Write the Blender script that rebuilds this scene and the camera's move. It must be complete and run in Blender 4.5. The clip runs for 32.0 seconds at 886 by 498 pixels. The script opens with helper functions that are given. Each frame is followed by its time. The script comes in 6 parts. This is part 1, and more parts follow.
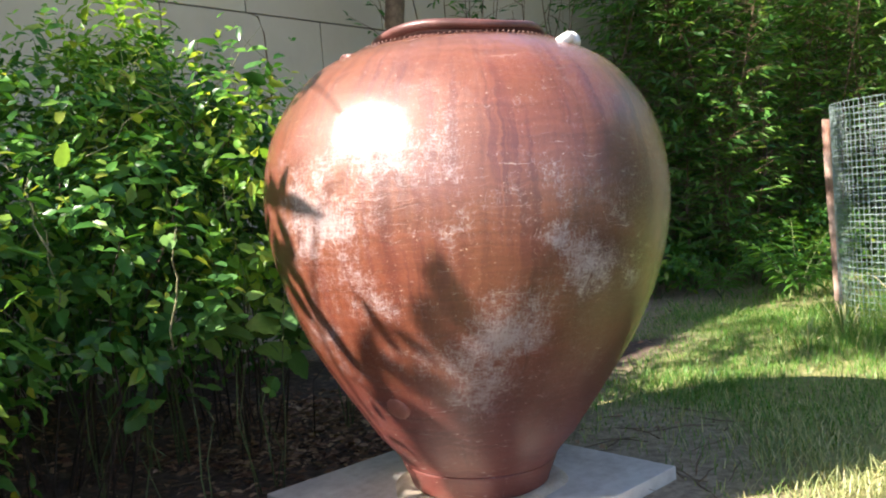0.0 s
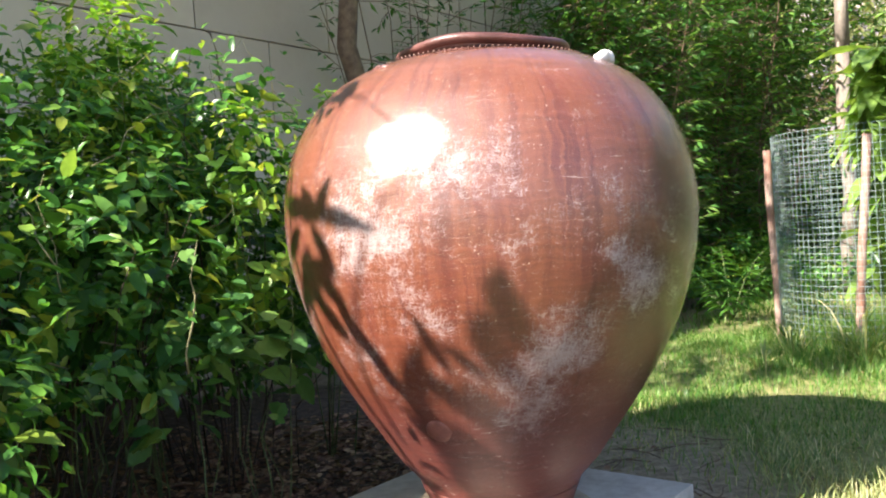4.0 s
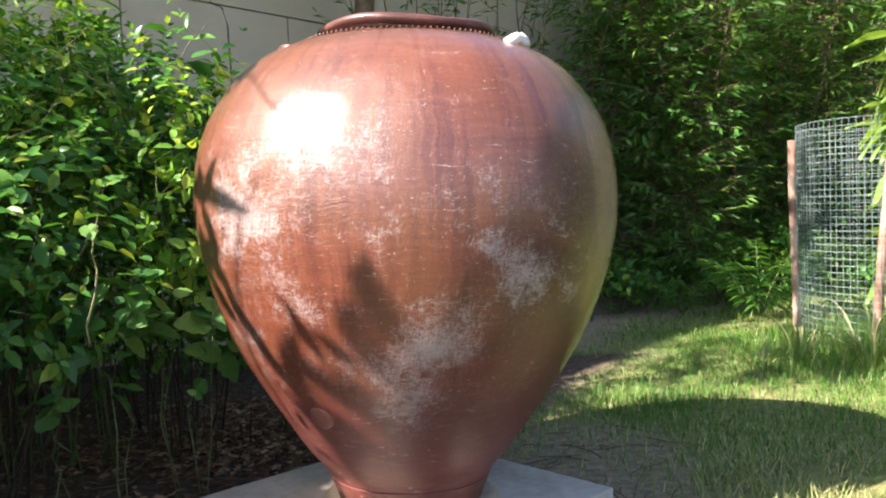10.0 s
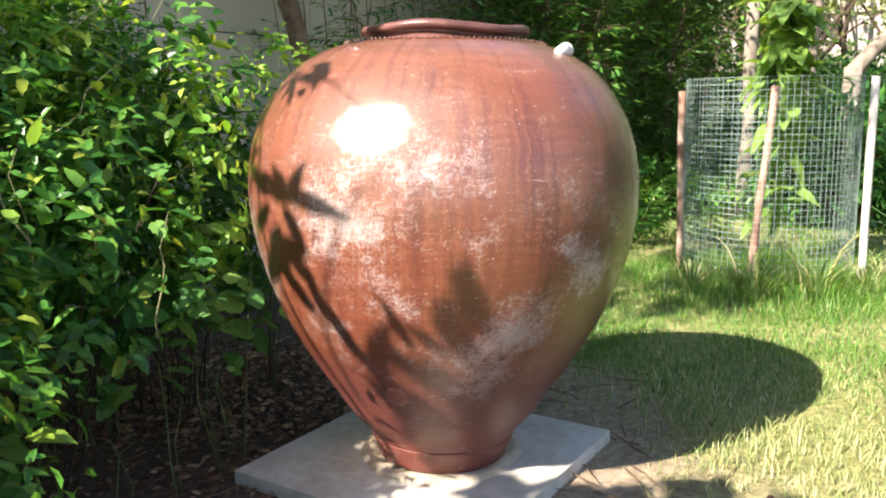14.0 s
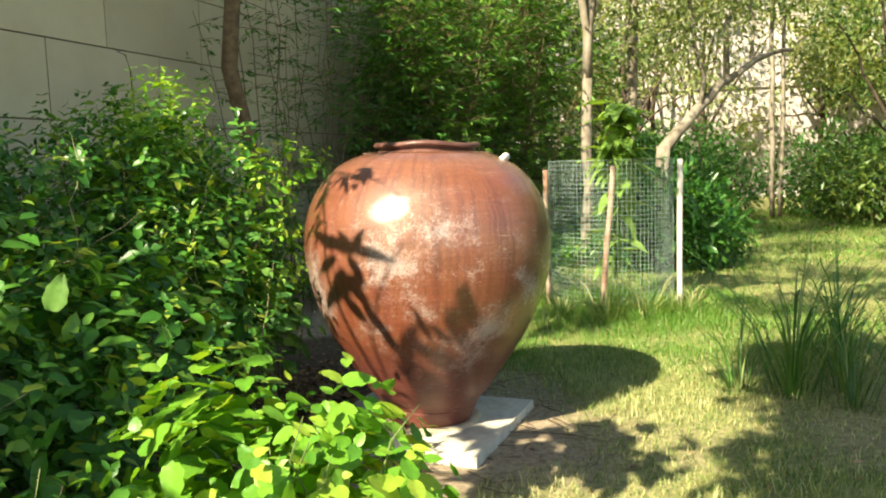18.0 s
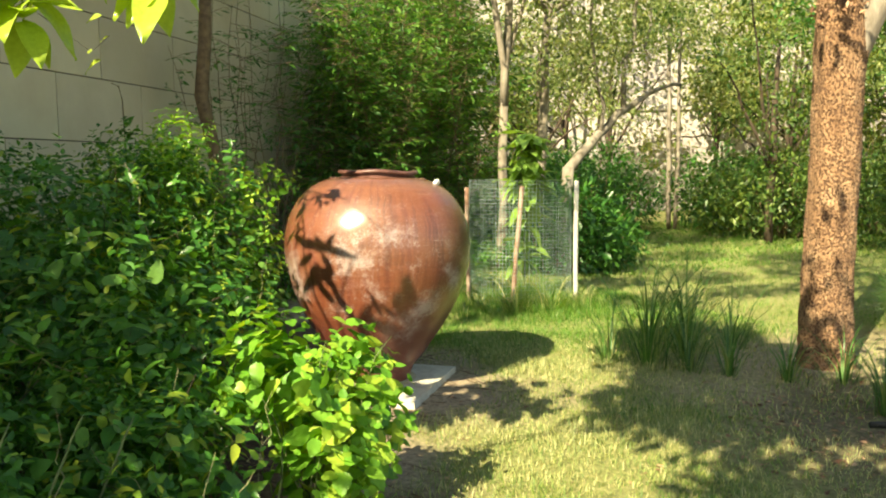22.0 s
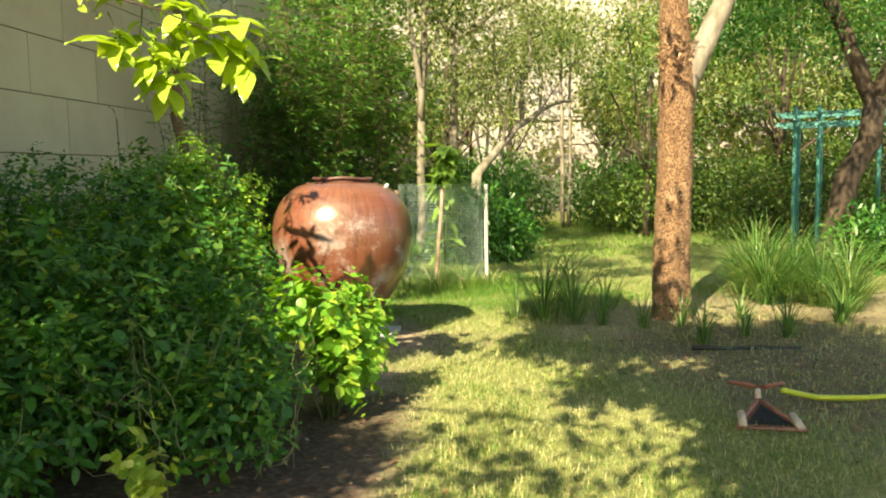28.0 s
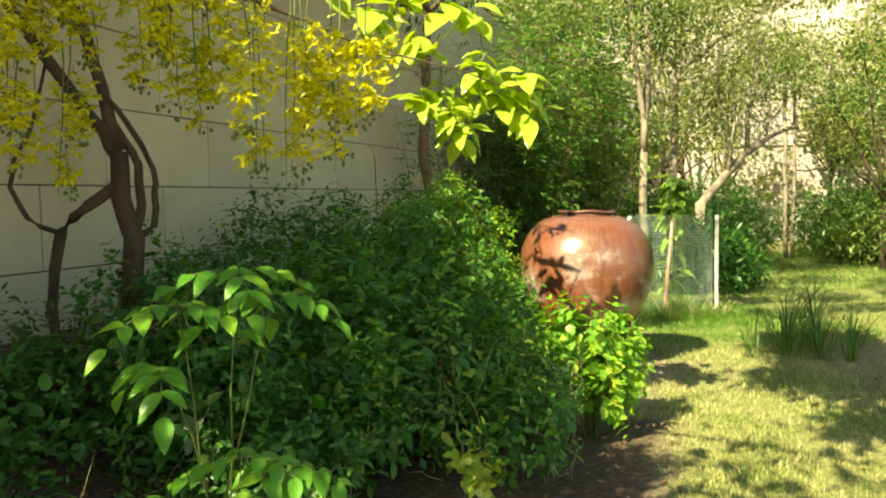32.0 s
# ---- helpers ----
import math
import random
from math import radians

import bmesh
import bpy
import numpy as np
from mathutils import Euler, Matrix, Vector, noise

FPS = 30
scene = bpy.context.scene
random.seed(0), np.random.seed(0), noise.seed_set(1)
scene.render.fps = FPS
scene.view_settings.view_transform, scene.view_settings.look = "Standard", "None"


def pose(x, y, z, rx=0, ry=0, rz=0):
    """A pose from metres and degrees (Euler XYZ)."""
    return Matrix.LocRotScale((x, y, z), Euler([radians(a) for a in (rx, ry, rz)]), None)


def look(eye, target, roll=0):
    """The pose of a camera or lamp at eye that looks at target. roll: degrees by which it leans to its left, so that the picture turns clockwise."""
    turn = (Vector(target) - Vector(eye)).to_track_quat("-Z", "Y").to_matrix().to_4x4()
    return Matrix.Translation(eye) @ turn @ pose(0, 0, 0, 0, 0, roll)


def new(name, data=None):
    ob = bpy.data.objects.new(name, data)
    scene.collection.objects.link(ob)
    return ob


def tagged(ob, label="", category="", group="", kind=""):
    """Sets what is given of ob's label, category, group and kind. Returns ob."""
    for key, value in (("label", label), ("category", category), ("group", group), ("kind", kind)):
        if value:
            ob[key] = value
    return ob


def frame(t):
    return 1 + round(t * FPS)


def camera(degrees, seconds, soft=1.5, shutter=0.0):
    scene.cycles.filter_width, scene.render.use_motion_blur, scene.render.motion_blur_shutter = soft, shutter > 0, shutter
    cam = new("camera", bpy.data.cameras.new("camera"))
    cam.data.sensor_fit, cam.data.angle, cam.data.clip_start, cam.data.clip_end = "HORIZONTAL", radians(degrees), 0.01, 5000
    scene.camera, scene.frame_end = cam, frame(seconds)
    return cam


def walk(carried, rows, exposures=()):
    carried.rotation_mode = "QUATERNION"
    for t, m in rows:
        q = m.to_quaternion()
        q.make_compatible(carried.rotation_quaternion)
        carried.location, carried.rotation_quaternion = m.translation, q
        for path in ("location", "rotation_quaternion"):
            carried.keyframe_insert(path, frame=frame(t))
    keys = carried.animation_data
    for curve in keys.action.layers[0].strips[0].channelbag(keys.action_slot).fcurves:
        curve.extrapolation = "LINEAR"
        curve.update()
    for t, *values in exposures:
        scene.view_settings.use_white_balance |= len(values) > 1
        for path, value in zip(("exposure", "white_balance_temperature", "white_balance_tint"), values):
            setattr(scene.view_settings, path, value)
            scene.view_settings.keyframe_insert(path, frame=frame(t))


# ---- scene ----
cam = camera(56.2, 32.0, soft=2.0)
PATH = [
    (0, (0.095, 0.055, 1.047), (0.012, 2.05, 0.929), -4.7),
    (0.5, (0.082, 0.037, 1.032), (0.103, 2.035, 0.948), -4.3),
    (1, (0.084, 0.046, 1.026), (0.18, 2.042, 0.939), -4.2),
    (1.5, (0.068, 0.07, 1.029), (0.176, 2.065, 0.939), -4.3),
    (2, (-0.007, 0.093, 1.043), (0.143, 2.085, 0.953), -4.9),
    (2.5, (-0.122, 0.119, 1.05), (0.12, 2.103, 0.971), -3.7),
    (3, (-0.213, 0.126, 1.045), (0.034, 2.109, 0.958), -3.3),
    (3.5, (-0.281, 0.127, 1.038), (-0.072, 2.115, 0.977), -3.8),
    (4.5, (-0.375, 0.133, 1.029), (-0.215, 2.126, 0.964), -4.3),
    (5.5, (-0.346, 0.135, 1.021), (-0.201, 2.129, 0.96), -4.4),
    (6, (-0.212, 0.136, 1.017), (0.045, 2.119, 0.976), -3.7),
    (6.5, (-0.117, 0.118, 0.995), (0.067, 2.109, 0.966), -4.0),
    (7, (-0.004, 0.068, 0.971), (0.017, 2.068, 1.003), -3.5),
    (7.5, (0.121, 0.05, 1.012), (0.069, 2.049, 0.986), -1.9),
    (8, (0.207, 0.052, 1.015), (0.081, 2.046, 0.936), -1.5),
    (8.5, (0.289, 0.038, 1.013), (0.11, 2.028, 0.94), -0.8),
    (9, (0.335, 0.036, 1.011), (0.198, 2.029, 0.921), -0.4),
    (9.5, (0.303, 0.086, 1.016), (0.275, 2.085, 0.966), -1.0),
    (10, (0.216, 0.168, 1.029), (0.19, 2.165, 0.923), -2.1),
    (10.5, (0.09, 0.211, 0.991), (0.147, 2.208, 0.897), -2.5),
    (11, (-0.01, 0.237, 0.963), (0.047, 2.232, 0.847), -2.8),
    (11.5, (-0.054, 0.303, 0.982), (-0.032, 2.297, 0.83), -3.6),
    (12, (-0.058, 0.381, 1.12), (0.015, 2.374, 0.965), -2.0),
    (12.5, (-0.129, 0.415, 1.288), (0.056, 2.379, 0.961), -1.9),
    (13, (-0.251, 0.372, 1.228), (0.024, 2.328, 0.91), -0.7),
    (13.5, (-0.395, 0.194, 1.292), (-0.009, 2.129, 0.966), -0.3),
    (14, (-0.546, 0.024, 1.362), (-0.144, 1.95, 1.005), -1.2),
    (14.5, (-0.756, -0.099, 1.359), (-0.154, 1.785, 1.062), -1.3),
    (16.5, (-1.319, -0.847, 1.413), (-0.574, 0.991, 1.159), -2.2),
    (17, (-1.443, -1.034, 1.447), (-0.753, 0.834, 1.261), -2.7),
    (17.5, (-1.531, -1.193, 1.478), (-0.829, 0.668, 1.278), -2.3),
    (18, (-1.663, -1.347, 1.503), (-0.884, 0.482, 1.291), -1.8),
    (18.5, (-1.779, -1.453, 1.518), (-0.909, 0.329, 1.252), -2.5),
    (19, (-1.851, -1.679, 1.519), (-1.024, 0.129, 1.301), -2.4),
    (19.5, (-1.895, -1.834, 1.523), (-1.065, -0.028, 1.301), -1.6),
    (20, (-2.011, -2.009, 1.553), (-1.138, -0.222, 1.342), -1.6),
    (20.5, (-2.111, -2.177, 1.569), (-1.201, -0.41, 1.348), -2.0),
    (21, (-2.164, -2.411, 1.573), (-1.292, -0.621, 1.379), -1.8),
    (21.5, (-2.24, -2.556, 1.588), (-1.35, -0.775, 1.406), -1.5),
    (22, (-2.43, -2.68, 1.623), (-1.48, -0.931, 1.426), -0.6),
    (22.5, (-2.559, -2.769, 1.633), (-1.543, -1.058, 1.434), -1.5),
    (23, (-2.67, -2.963, 1.634), (-1.689, -1.228, 1.47), -1.4),
    (23.5, (-2.762, -3.217, 1.615), (-1.822, -1.459, 1.465), -2.0),
    (24, (-2.867, -3.317, 1.612), (-1.916, -1.564, 1.457), -1.3),
    (24.5, (-3.04, -3.462, 1.625), (-2.021, -1.751, 1.429), -1.5),
    (26.5, (-3.445, -3.92, 1.635), (-2.381, -2.233, 1.495), -0.7),
    (27, (-3.614, -4.0, 1.633), (-2.498, -2.355, 1.42), -1.0),
    (27.5, (-3.687, -4.091, 1.636), (-2.532, -2.468, 1.454), -1.0),
    (28, (-3.827, -4.284, 1.645), (-2.678, -2.658, 1.458), -1.0),
    (28.5, (-3.966, -4.35, 1.66), (-2.825, -2.721, 1.448), -1.2),
    (29, (-4.178, -4.377, 1.709), (-3.063, -2.733, 1.477), -1.6),
    (29.5, (-4.305, -4.422, 1.712), (-3.207, -2.76, 1.527), -1.1),
    (30, (-4.375, -4.44, 1.712), (-3.304, -2.76, 1.538), -1.1),
    (30.5, (-4.419, -4.437, 1.721), (-3.44, -2.699, 1.576), -1.1),
    (31, (-4.456, -4.422, 1.722), (-3.56, -2.639, 1.587), -1.4),
    (31.5, (-4.485, -4.429, 1.727), (-3.668, -2.608, 1.604), -1.4),
    (32, (-4.495, -4.467, 1.734), (-3.751, -2.614, 1.617), -1.1),
]
EXPOSURES = [(0.0, 2.07, 5950, 20), (12.0, 2.07, 5950, 20), (17.0, 1.86, 6800, 4), (20.0, 1.75, 7600, -2), (29.0, 1.75, 8000, -3), (32.0, 1.79, 8500, -8)]
walk(cam, [(t, look(eye, target, roll)) for t, eye, target, roll in PATH], EXPOSURES)

# ---- world and sun ----
SUN_AZ, SUN_EL = radians(-151), radians(39)
SUN_DIR = Vector((math.cos(SUN_AZ) * math.cos(SUN_EL), math.sin(SUN_AZ) * math.cos(SUN_EL), math.sin(SUN_EL)))
world = bpy.data.worlds.new("world")
scene.world = world
world.use_nodes = True
wn = world.node_tree.nodes
sky = wn.new("ShaderNodeTexSky")
sky.sky_type = "NISHITA"
sky.sun_disc = False
sky.sun_elevation = SUN_EL
sky.sun_rotation = math.pi / 2 - SUN_AZ
wn["Background"].inputs["Strength"].default_value = 0.082
world.node_tree.links.new(sky.outputs["Color"], wn["Background"].inputs["Color"])
sun_data = bpy.data.lights.new("sun", "SUN")
sun_data.energy = 4.7
sun_data.angle = radians(0.5)
sun_data.color = (1.0, 0.9, 0.7)
sun = new("sun", sun_data)
sun.matrix_world = look(SUN_DIR * 40, (0, 0, 0))


# ---- materials ----
def material(name):
    m = bpy.data.materials.new(name)
    m.use_nodes = True
    return m, m.node_tree.nodes, m.node_tree.links, m.node_tree.nodes["Principled BSDF"]


def ramp(nodes, stops):
    r = nodes.new("ShaderNodeValToRGB")
    e = r.color_ramp.elements
    e[0].position, e[0].color = stops[0][0], (*stops[0][1], 1)
    e[1].position, e[1].color = stops[-1][0], (*stops[-1][1], 1)
    for p, c in stops[1:-1]:
        x = e.new(p)
        x.color = (*c, 1)
    return r


def noise_tex(nodes, links, scale, detail=4.0, stretch=None, kind="Object", rough=0.55):
    t = nodes.new("ShaderNodeTexNoise")
    t.inputs["Scale"].default_value = scale
    t.inputs["Detail"].default_value = detail
    t.inputs["Roughness"].default_value = rough
    c = nodes.new("ShaderNodeTexCoord")
    if stretch:
        mp = nodes.new("ShaderNodeMapping")
        mp.inputs["Scale"].default_value = stretch
        links.new(c.outputs[kind], mp.inputs["Vector"])
        links.new(mp.outputs["Vector"], t.inputs["Vector"])
    else:
        links.new(c.outputs[kind], t.inputs["Vector"])
    return t


def mixer(nodes, links, fac, a, b, mode="MIX"):
    m = nodes.new("ShaderNodeMix")
    m.data_type, m.blend_type = "RGBA", mode
    for sock, v in ((m.inputs["Factor"], fac), (m.inputs[6], a), (m.inputs[7], b)):
        if isinstance(v, bpy.types.NodeSocket):
            links.new(v, sock)
        elif isinstance(v, (int, float)):
            sock.default_value = v
        else:
            sock.default_value = (*v, 1)
    return m.outputs[2]


def math_node(nodes, links, op, a, b=0.0, clamp=False):
    m = nodes.new("ShaderNodeMath")
    m.operation, m.use_clamp = op, clamp
    for sock, v in zip(m.inputs, (a, b)):
        if isinstance(v, bpy.types.NodeSocket):
            links.new(v, sock)
        else:
            sock.default_value = v
    return m.outputs[0]


def bump(nodes, links, height, strength, distance, bsdf):
    b = nodes.new("ShaderNodeBump")
    b.inputs["Strength"].default_value = strength
    b.inputs["Distance"].default_value = distance
    links.new(height, b.inputs["Height"])
    links.new(b.outputs["Normal"], bsdf.inputs["Normal"])


def simple(name, c1, c2, scale=8.0, rough=0.7, bump_k=0.3, dist=0.004, stretch=None, metal=0.0):
    m, n, l, b = material(name)
    t = noise_tex(n, l, scale, 6.0, stretch)
    r = ramp(n, [(0.3, c1), (0.7, c2)])
    l.new(t.outputs["Fac"], r.inputs["Fac"])
    t2 = noise_tex(n, l, scale * 9, 3.0, stretch)
    l.new(mixer(n, l, 0.35, r.outputs["Color"], t2.outputs["Fac"], "OVERLAY"), b.inputs["Base Color"])
    b.inputs["Roughness"].default_value = rough
    b.inputs["Metallic"].default_value = metal
    bump(n, l, t2.outputs["Fac"], bump_k, dist, b)
    return m


def leaf_material(name, stops, rough=0.42, trans=0.38, glow=(1.25, 1.15, 0.45)):
    m, n, l, b = material(name)
    g = n.new("ShaderNodeNewGeometry")
    r = ramp(n, stops)
    l.new(g.outputs["Random Per Island"], r.inputs["Fac"])
    t = noise_tex(n, l, 55.0, 3.0)
    col = mixer(n, l, 0.3, r.outputs["Color"], t.outputs["Fac"], "OVERLAY")
    l.new(col, b.inputs["Base Color"])
    b.inputs["Roughness"].default_value = rough
    tr = n.new("ShaderNodeBsdfTranslucent")
    l.new(mixer(n, l, 1.0, col, glow, "MULTIPLY"), tr.inputs["Color"])
    mix = n.new("ShaderNodeMixShader")
    mix.inputs[0].default_value = trans
    l.new(b.outputs["BSDF"], mix.inputs[1])
    l.new(tr.outputs["BSDF"], mix.inputs[2])
    l.new(mix.outputs[0], n["Material Output"].inputs["Surface"])
    bump(n, l, t.outputs["Fac"], 0.25, 0.002, b)
    return m


M_BUSH = leaf_material("bush_leaf", [(0.0, (0.03, 0.11, 0.018)), (0.5, (0.075, 0.225, 0.032)), (0.85, (0.15, 0.33, 0.048)), (1.0, (0.34, 0.4, 0.05))], rough=0.34, trans=0.44)
M_BRIGHT = leaf_material("bright_leaf", [(0.0, (0.1, 0.27, 0.03)), (0.6, (0.2, 0.41, 0.045)), (1.0, (0.4, 0.52, 0.07))], trans=0.42)
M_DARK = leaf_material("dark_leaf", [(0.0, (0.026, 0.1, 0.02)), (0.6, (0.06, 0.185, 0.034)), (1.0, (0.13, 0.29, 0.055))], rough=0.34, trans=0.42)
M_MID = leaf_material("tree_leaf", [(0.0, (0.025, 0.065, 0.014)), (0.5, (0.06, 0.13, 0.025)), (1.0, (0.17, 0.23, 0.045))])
# lit copy of tree_leaf: sunlight is put into the paler colour
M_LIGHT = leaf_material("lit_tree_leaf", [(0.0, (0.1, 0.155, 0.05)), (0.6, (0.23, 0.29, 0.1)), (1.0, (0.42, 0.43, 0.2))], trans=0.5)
M_YOUNG = leaf_material("young_leaf", [(0.0, (0.2, 0.33, 0.04)), (0.6, (0.36, 0.46, 0.07)), (1.0, (0.5, 0.55, 0.14))], trans=0.45)
# brighter copy of young_leaf, the sun's glare put into its colour
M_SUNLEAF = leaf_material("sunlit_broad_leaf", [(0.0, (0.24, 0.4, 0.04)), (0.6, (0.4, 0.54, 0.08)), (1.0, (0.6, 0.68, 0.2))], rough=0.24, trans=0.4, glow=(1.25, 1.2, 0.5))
M_GRASS = leaf_material("grass_blade", [(0.0, (0.06, 0.16, 0.02)), (0.45, (0.15, 0.26, 0.04)), (0.72, (0.36, 0.4, 0.12)), (1.0, (0.66, 0.58, 0.33))], rough=0.5, trans=0.35)
M_LUSH = leaf_material("lush_grass_blade", [(0.0, (0.05, 0.16, 0.018)), (0.5, (0.11, 0.26, 0.035)), (0.85, (0.22, 0.36, 0.07)), (1.0, (0.5, 0.48, 0.22))], rough=0.45, trans=0.4)


def dry_patches(m):
    """Lets broad patches of the lawn turn straw-coloured."""
    n, l = m.node_tree.nodes, m.node_tree.links
    b = n["Principled BSDF"]
    src = b.inputs["Base Color"].links[0].from_socket
    t = noise_tex(n, l, 0.9, 5.0, rough=0.65)
    k = math_node(n, l, "MULTIPLY", math_node(n, l, "SUBTRACT", t.outputs["Fac"], 0.42), 3.0, True)
    l.new(mixer(n, l, math_node(n, l, "MULTIPLY", k, 0.82), src, (0.7, 0.61, 0.36)), b.inputs["Base Color"])


dry_patches(M_GRASS)
M_TUFT = leaf_material("strap_leaf", [(0.0, (0.04, 0.12, 0.025)), (0.6, (0.11, 0.23, 0.055)), (1.0, (0.34, 0.38, 0.15))], rough=0.35)
M_BROAD = leaf_material("broad_leaf", [(0.0, (0.05, 0.15, 0.035)), (0.6, (0.09, 0.24, 0.05)), (1.0, (0.2, 0.36, 0.07))], rough=0.5)
M_FRESH = leaf_material("fresh_leaf", [(0.0, (0.06, 0.2, 0.025)), (0.6, (0.11, 0.3, 0.04)), (1.0, (0.2, 0.4, 0.06))], rough=0.34, trans=0.42)
M_DRY = leaf_material("dry_leaf", [(0.0, (0.09, 0.04, 0.024)), (0.6, (0.26, 0.13, 0.075)), (1.0, (0.52, 0.33, 0.2))], rough=0.7, trans=0.1)
M_FEATHER = leaf_material("feathery_leaf", [(0.0, (0.035, 0.12, 0.022)), (0.55, (0.09, 0.24, 0.04)), (1.0, (0.22, 0.38, 0.07))], trans=0.48)
M_SAPLING = leaf_material("sapling_leaf", [(0.0, (0.1, 0.23, 0.04)), (0.6, (0.24, 0.39, 0.08)), (1.0, (0.44, 0.54, 0.16))], rough=0.35, trans=0.42)
M_PALESTEM = simple("pale_stem", (0.12, 0.13, 0.05), (0.34, 0.31, 0.16), 12, 0.7)
M_FLOWER = leaf_material("yellow_petal", [(0.0, (0.42, 0.4, 0.012)), (0.6, (0.66, 0.62, 0.02)), (1.0, (0.84, 0.8, 0.08))], trans=0.45, glow=(1.1, 1.05, 0.6))
M_STEM = simple("stem_bark", (0.085, 0.052, 0.03), (0.22, 0.15, 0.085), 14, 0.8)
M_GREENSTEM = simple("green_stem", (0.06, 0.1, 0.03), (0.15, 0.18, 0.06), 14, 0.6)
def bark_material():
    """Light brown corky bark, broken by small dark pits and short furrows."""
    m, n, l, b = material("rough_bark")
    pit = noise_tex(n, l, 62.0, 3.0, (1, 1, 0.75), rough=0.6)
    furrow = noise_tex(n, l, 11.0, 5.0, (1, 1, 0.45), rough=0.65)
    k = math_node(n, l, "MULTIPLY", math_node(n, l, "SUBTRACT", pit.outputs["Fac"], 0.38), 7.0, True)
    f = math_node(n, l, "MULTIPLY", math_node(n, l, "SUBTRACT", furrow.outputs["Fac"], 0.36), 6.0, True)
    solid = math_node(n, l, "MULTIPLY", k, math_node(n, l, "ADD", math_node(n, l, "MULTIPLY", f, 0.4), 0.6))
    t = noise_tex(n, l, 5.0, 8.0, rough=0.7)
    r = ramp(n, [(0.3, (0.25, 0.13, 0.068)), (0.5, (0.36, 0.2, 0.11)), (0.72, (0.48, 0.3, 0.18))])
    l.new(t.outputs["Fac"], r.inputs["Fac"])
    l.new(mixer(n, l, solid, (0.12, 0.06, 0.035), r.outputs["Color"]), b.inputs["Base Color"])
    b.inputs["Roughness"].default_value = 0.95
    bump(n, l, math_node(n, l, "ADD", solid, pit.outputs["Fac"]), 1.0, 0.02, b)
    return m


M_BARK = bark_material()
M_BARK_GREY = simple("grey_bark", (0.12, 0.095, 0.07), (0.32, 0.27, 0.22), 7, 0.85, 0.6, 0.01, (1, 1, 0.4))
M_BARK_DARK = simple("dark_bark", (0.024, 0.016, 0.011), (0.085, 0.055, 0.037), 9, 0.85, 0.7, 0.01, (1, 1, 0.4))
def panel_material():
    m, n, l, b = material("wall_panel_stone")
    g = n.new("ShaderNodeNewGeometry")

    def field(scale, detail, rough=0.6):
        t = n.new("ShaderNodeTexNoise")
        t.inputs["Scale"].default_value, t.inputs["Detail"].default_value, t.inputs["Roughness"].default_value = scale, detail, rough
        l.new(g.outputs["Position"], t.inputs["Vector"])
        return t.outputs["Fac"]

    grain = ramp(n, [(0.3, (0.5, 0.43, 0.32)), (0.7, (0.6, 0.53, 0.41))])
    l.new(field(2.2, 8.0), grain.inputs["Fac"])
    stain = math_node(n, l, "MULTIPLY", math_node(n, l, "SUBTRACT", field(0.55, 6.0, 0.7), 0.5), 5.0, True)
    col = mixer(n, l, math_node(n, l, "MULTIPLY", stain, 0.55), grain.outputs["Color"], (0.3, 0.23, 0.14))
    info = n.new("ShaderNodeObjectInfo")
    tone = ramp(n, [(0.0, (0.45, 0.45, 0.45)), (1.0, (0.56, 0.55, 0.53))])
    l.new(info.outputs["Random"], tone.inputs["Fac"])
    l.new(mixer(n, l, 0.8, col, tone.outputs["Color"], "OVERLAY"), b.inputs["Base Color"])
    b.inputs["Roughness"].default_value = 0.75
    bump(n, l, field(40.0, 4.0), 0.15, 0.003, b)
    return m


M_PANEL = panel_material()
M_JOINT = simple("wall_joint", (0.08, 0.06, 0.05), (0.13, 0.1, 0.08), 6, 0.95)


def slab_material():
    """White stone gone grey-brown with soil splashes and wear."""
    m, n, l, b = material("pale_marble")
    vein = noise_tex(n, l, 6.0, 8.0, rough=0.7)
    r = ramp(n, [(0.3, (0.4, 0.36, 0.3)), (0.55, (0.6, 0.56, 0.5)), (0.75, (0.7, 0.67, 0.61))])
    l.new(vein.outputs["Fac"], r.inputs["Fac"])
    dirt = noise_tex(n, l, 3.2, 7.0, rough=0.72)
    k = math_node(n, l, "MULTIPLY", math_node(n, l, "SUBTRACT", dirt.outputs["Fac"], 0.5), 5.0, True)
    l.new(mixer(n, l, math_node(n, l, "MULTIPLY", k, 0.6), r.outputs["Color"], (0.22, 0.16, 0.11)), b.inputs["Base Color"])
    b.inputs["Roughness"].default_value = 0.6
    bump(n, l, vein.outputs["Fac"], 0.35, 0.004, b)
    return m


M_MARBLE = slab_material()
M_POST_RUST = simple("rusty_post_paint", (0.2, 0.085, 0.045), (0.5, 0.37, 0.3), 9, 0.7, 0.5, 0.004, (1, 1, 0.5))
M_POST_WHITE = simple("white_post_paint", (0.3, 0.26, 0.23), (0.66, 0.63, 0.6), 8, 0.6, 0.4, 0.004, (1, 1, 0.4))
M_NET = simple("teal_plastic_net", (0.19, 0.27, 0.26), (0.36, 0.43, 0.41), 3, 0.5)
M_PERGOLA = simple("teal_paint", (0.04, 0.17, 0.16), (0.1, 0.29, 0.27), 6, 0.55)
M_ORANGE = simple("orange_plastic", (0.24, 0.085, 0.055), (0.4, 0.18, 0.12), 12, 0.6)
M_HOSE = simple("yellow_hose", (0.45, 0.5, 0.03), (0.62, 0.62, 0.06), 10, 0.35)
M_BLACK = simple("black_plastic", (0.012, 0.012, 0.012), (0.03, 0.03, 0.03), 10, 0.5)
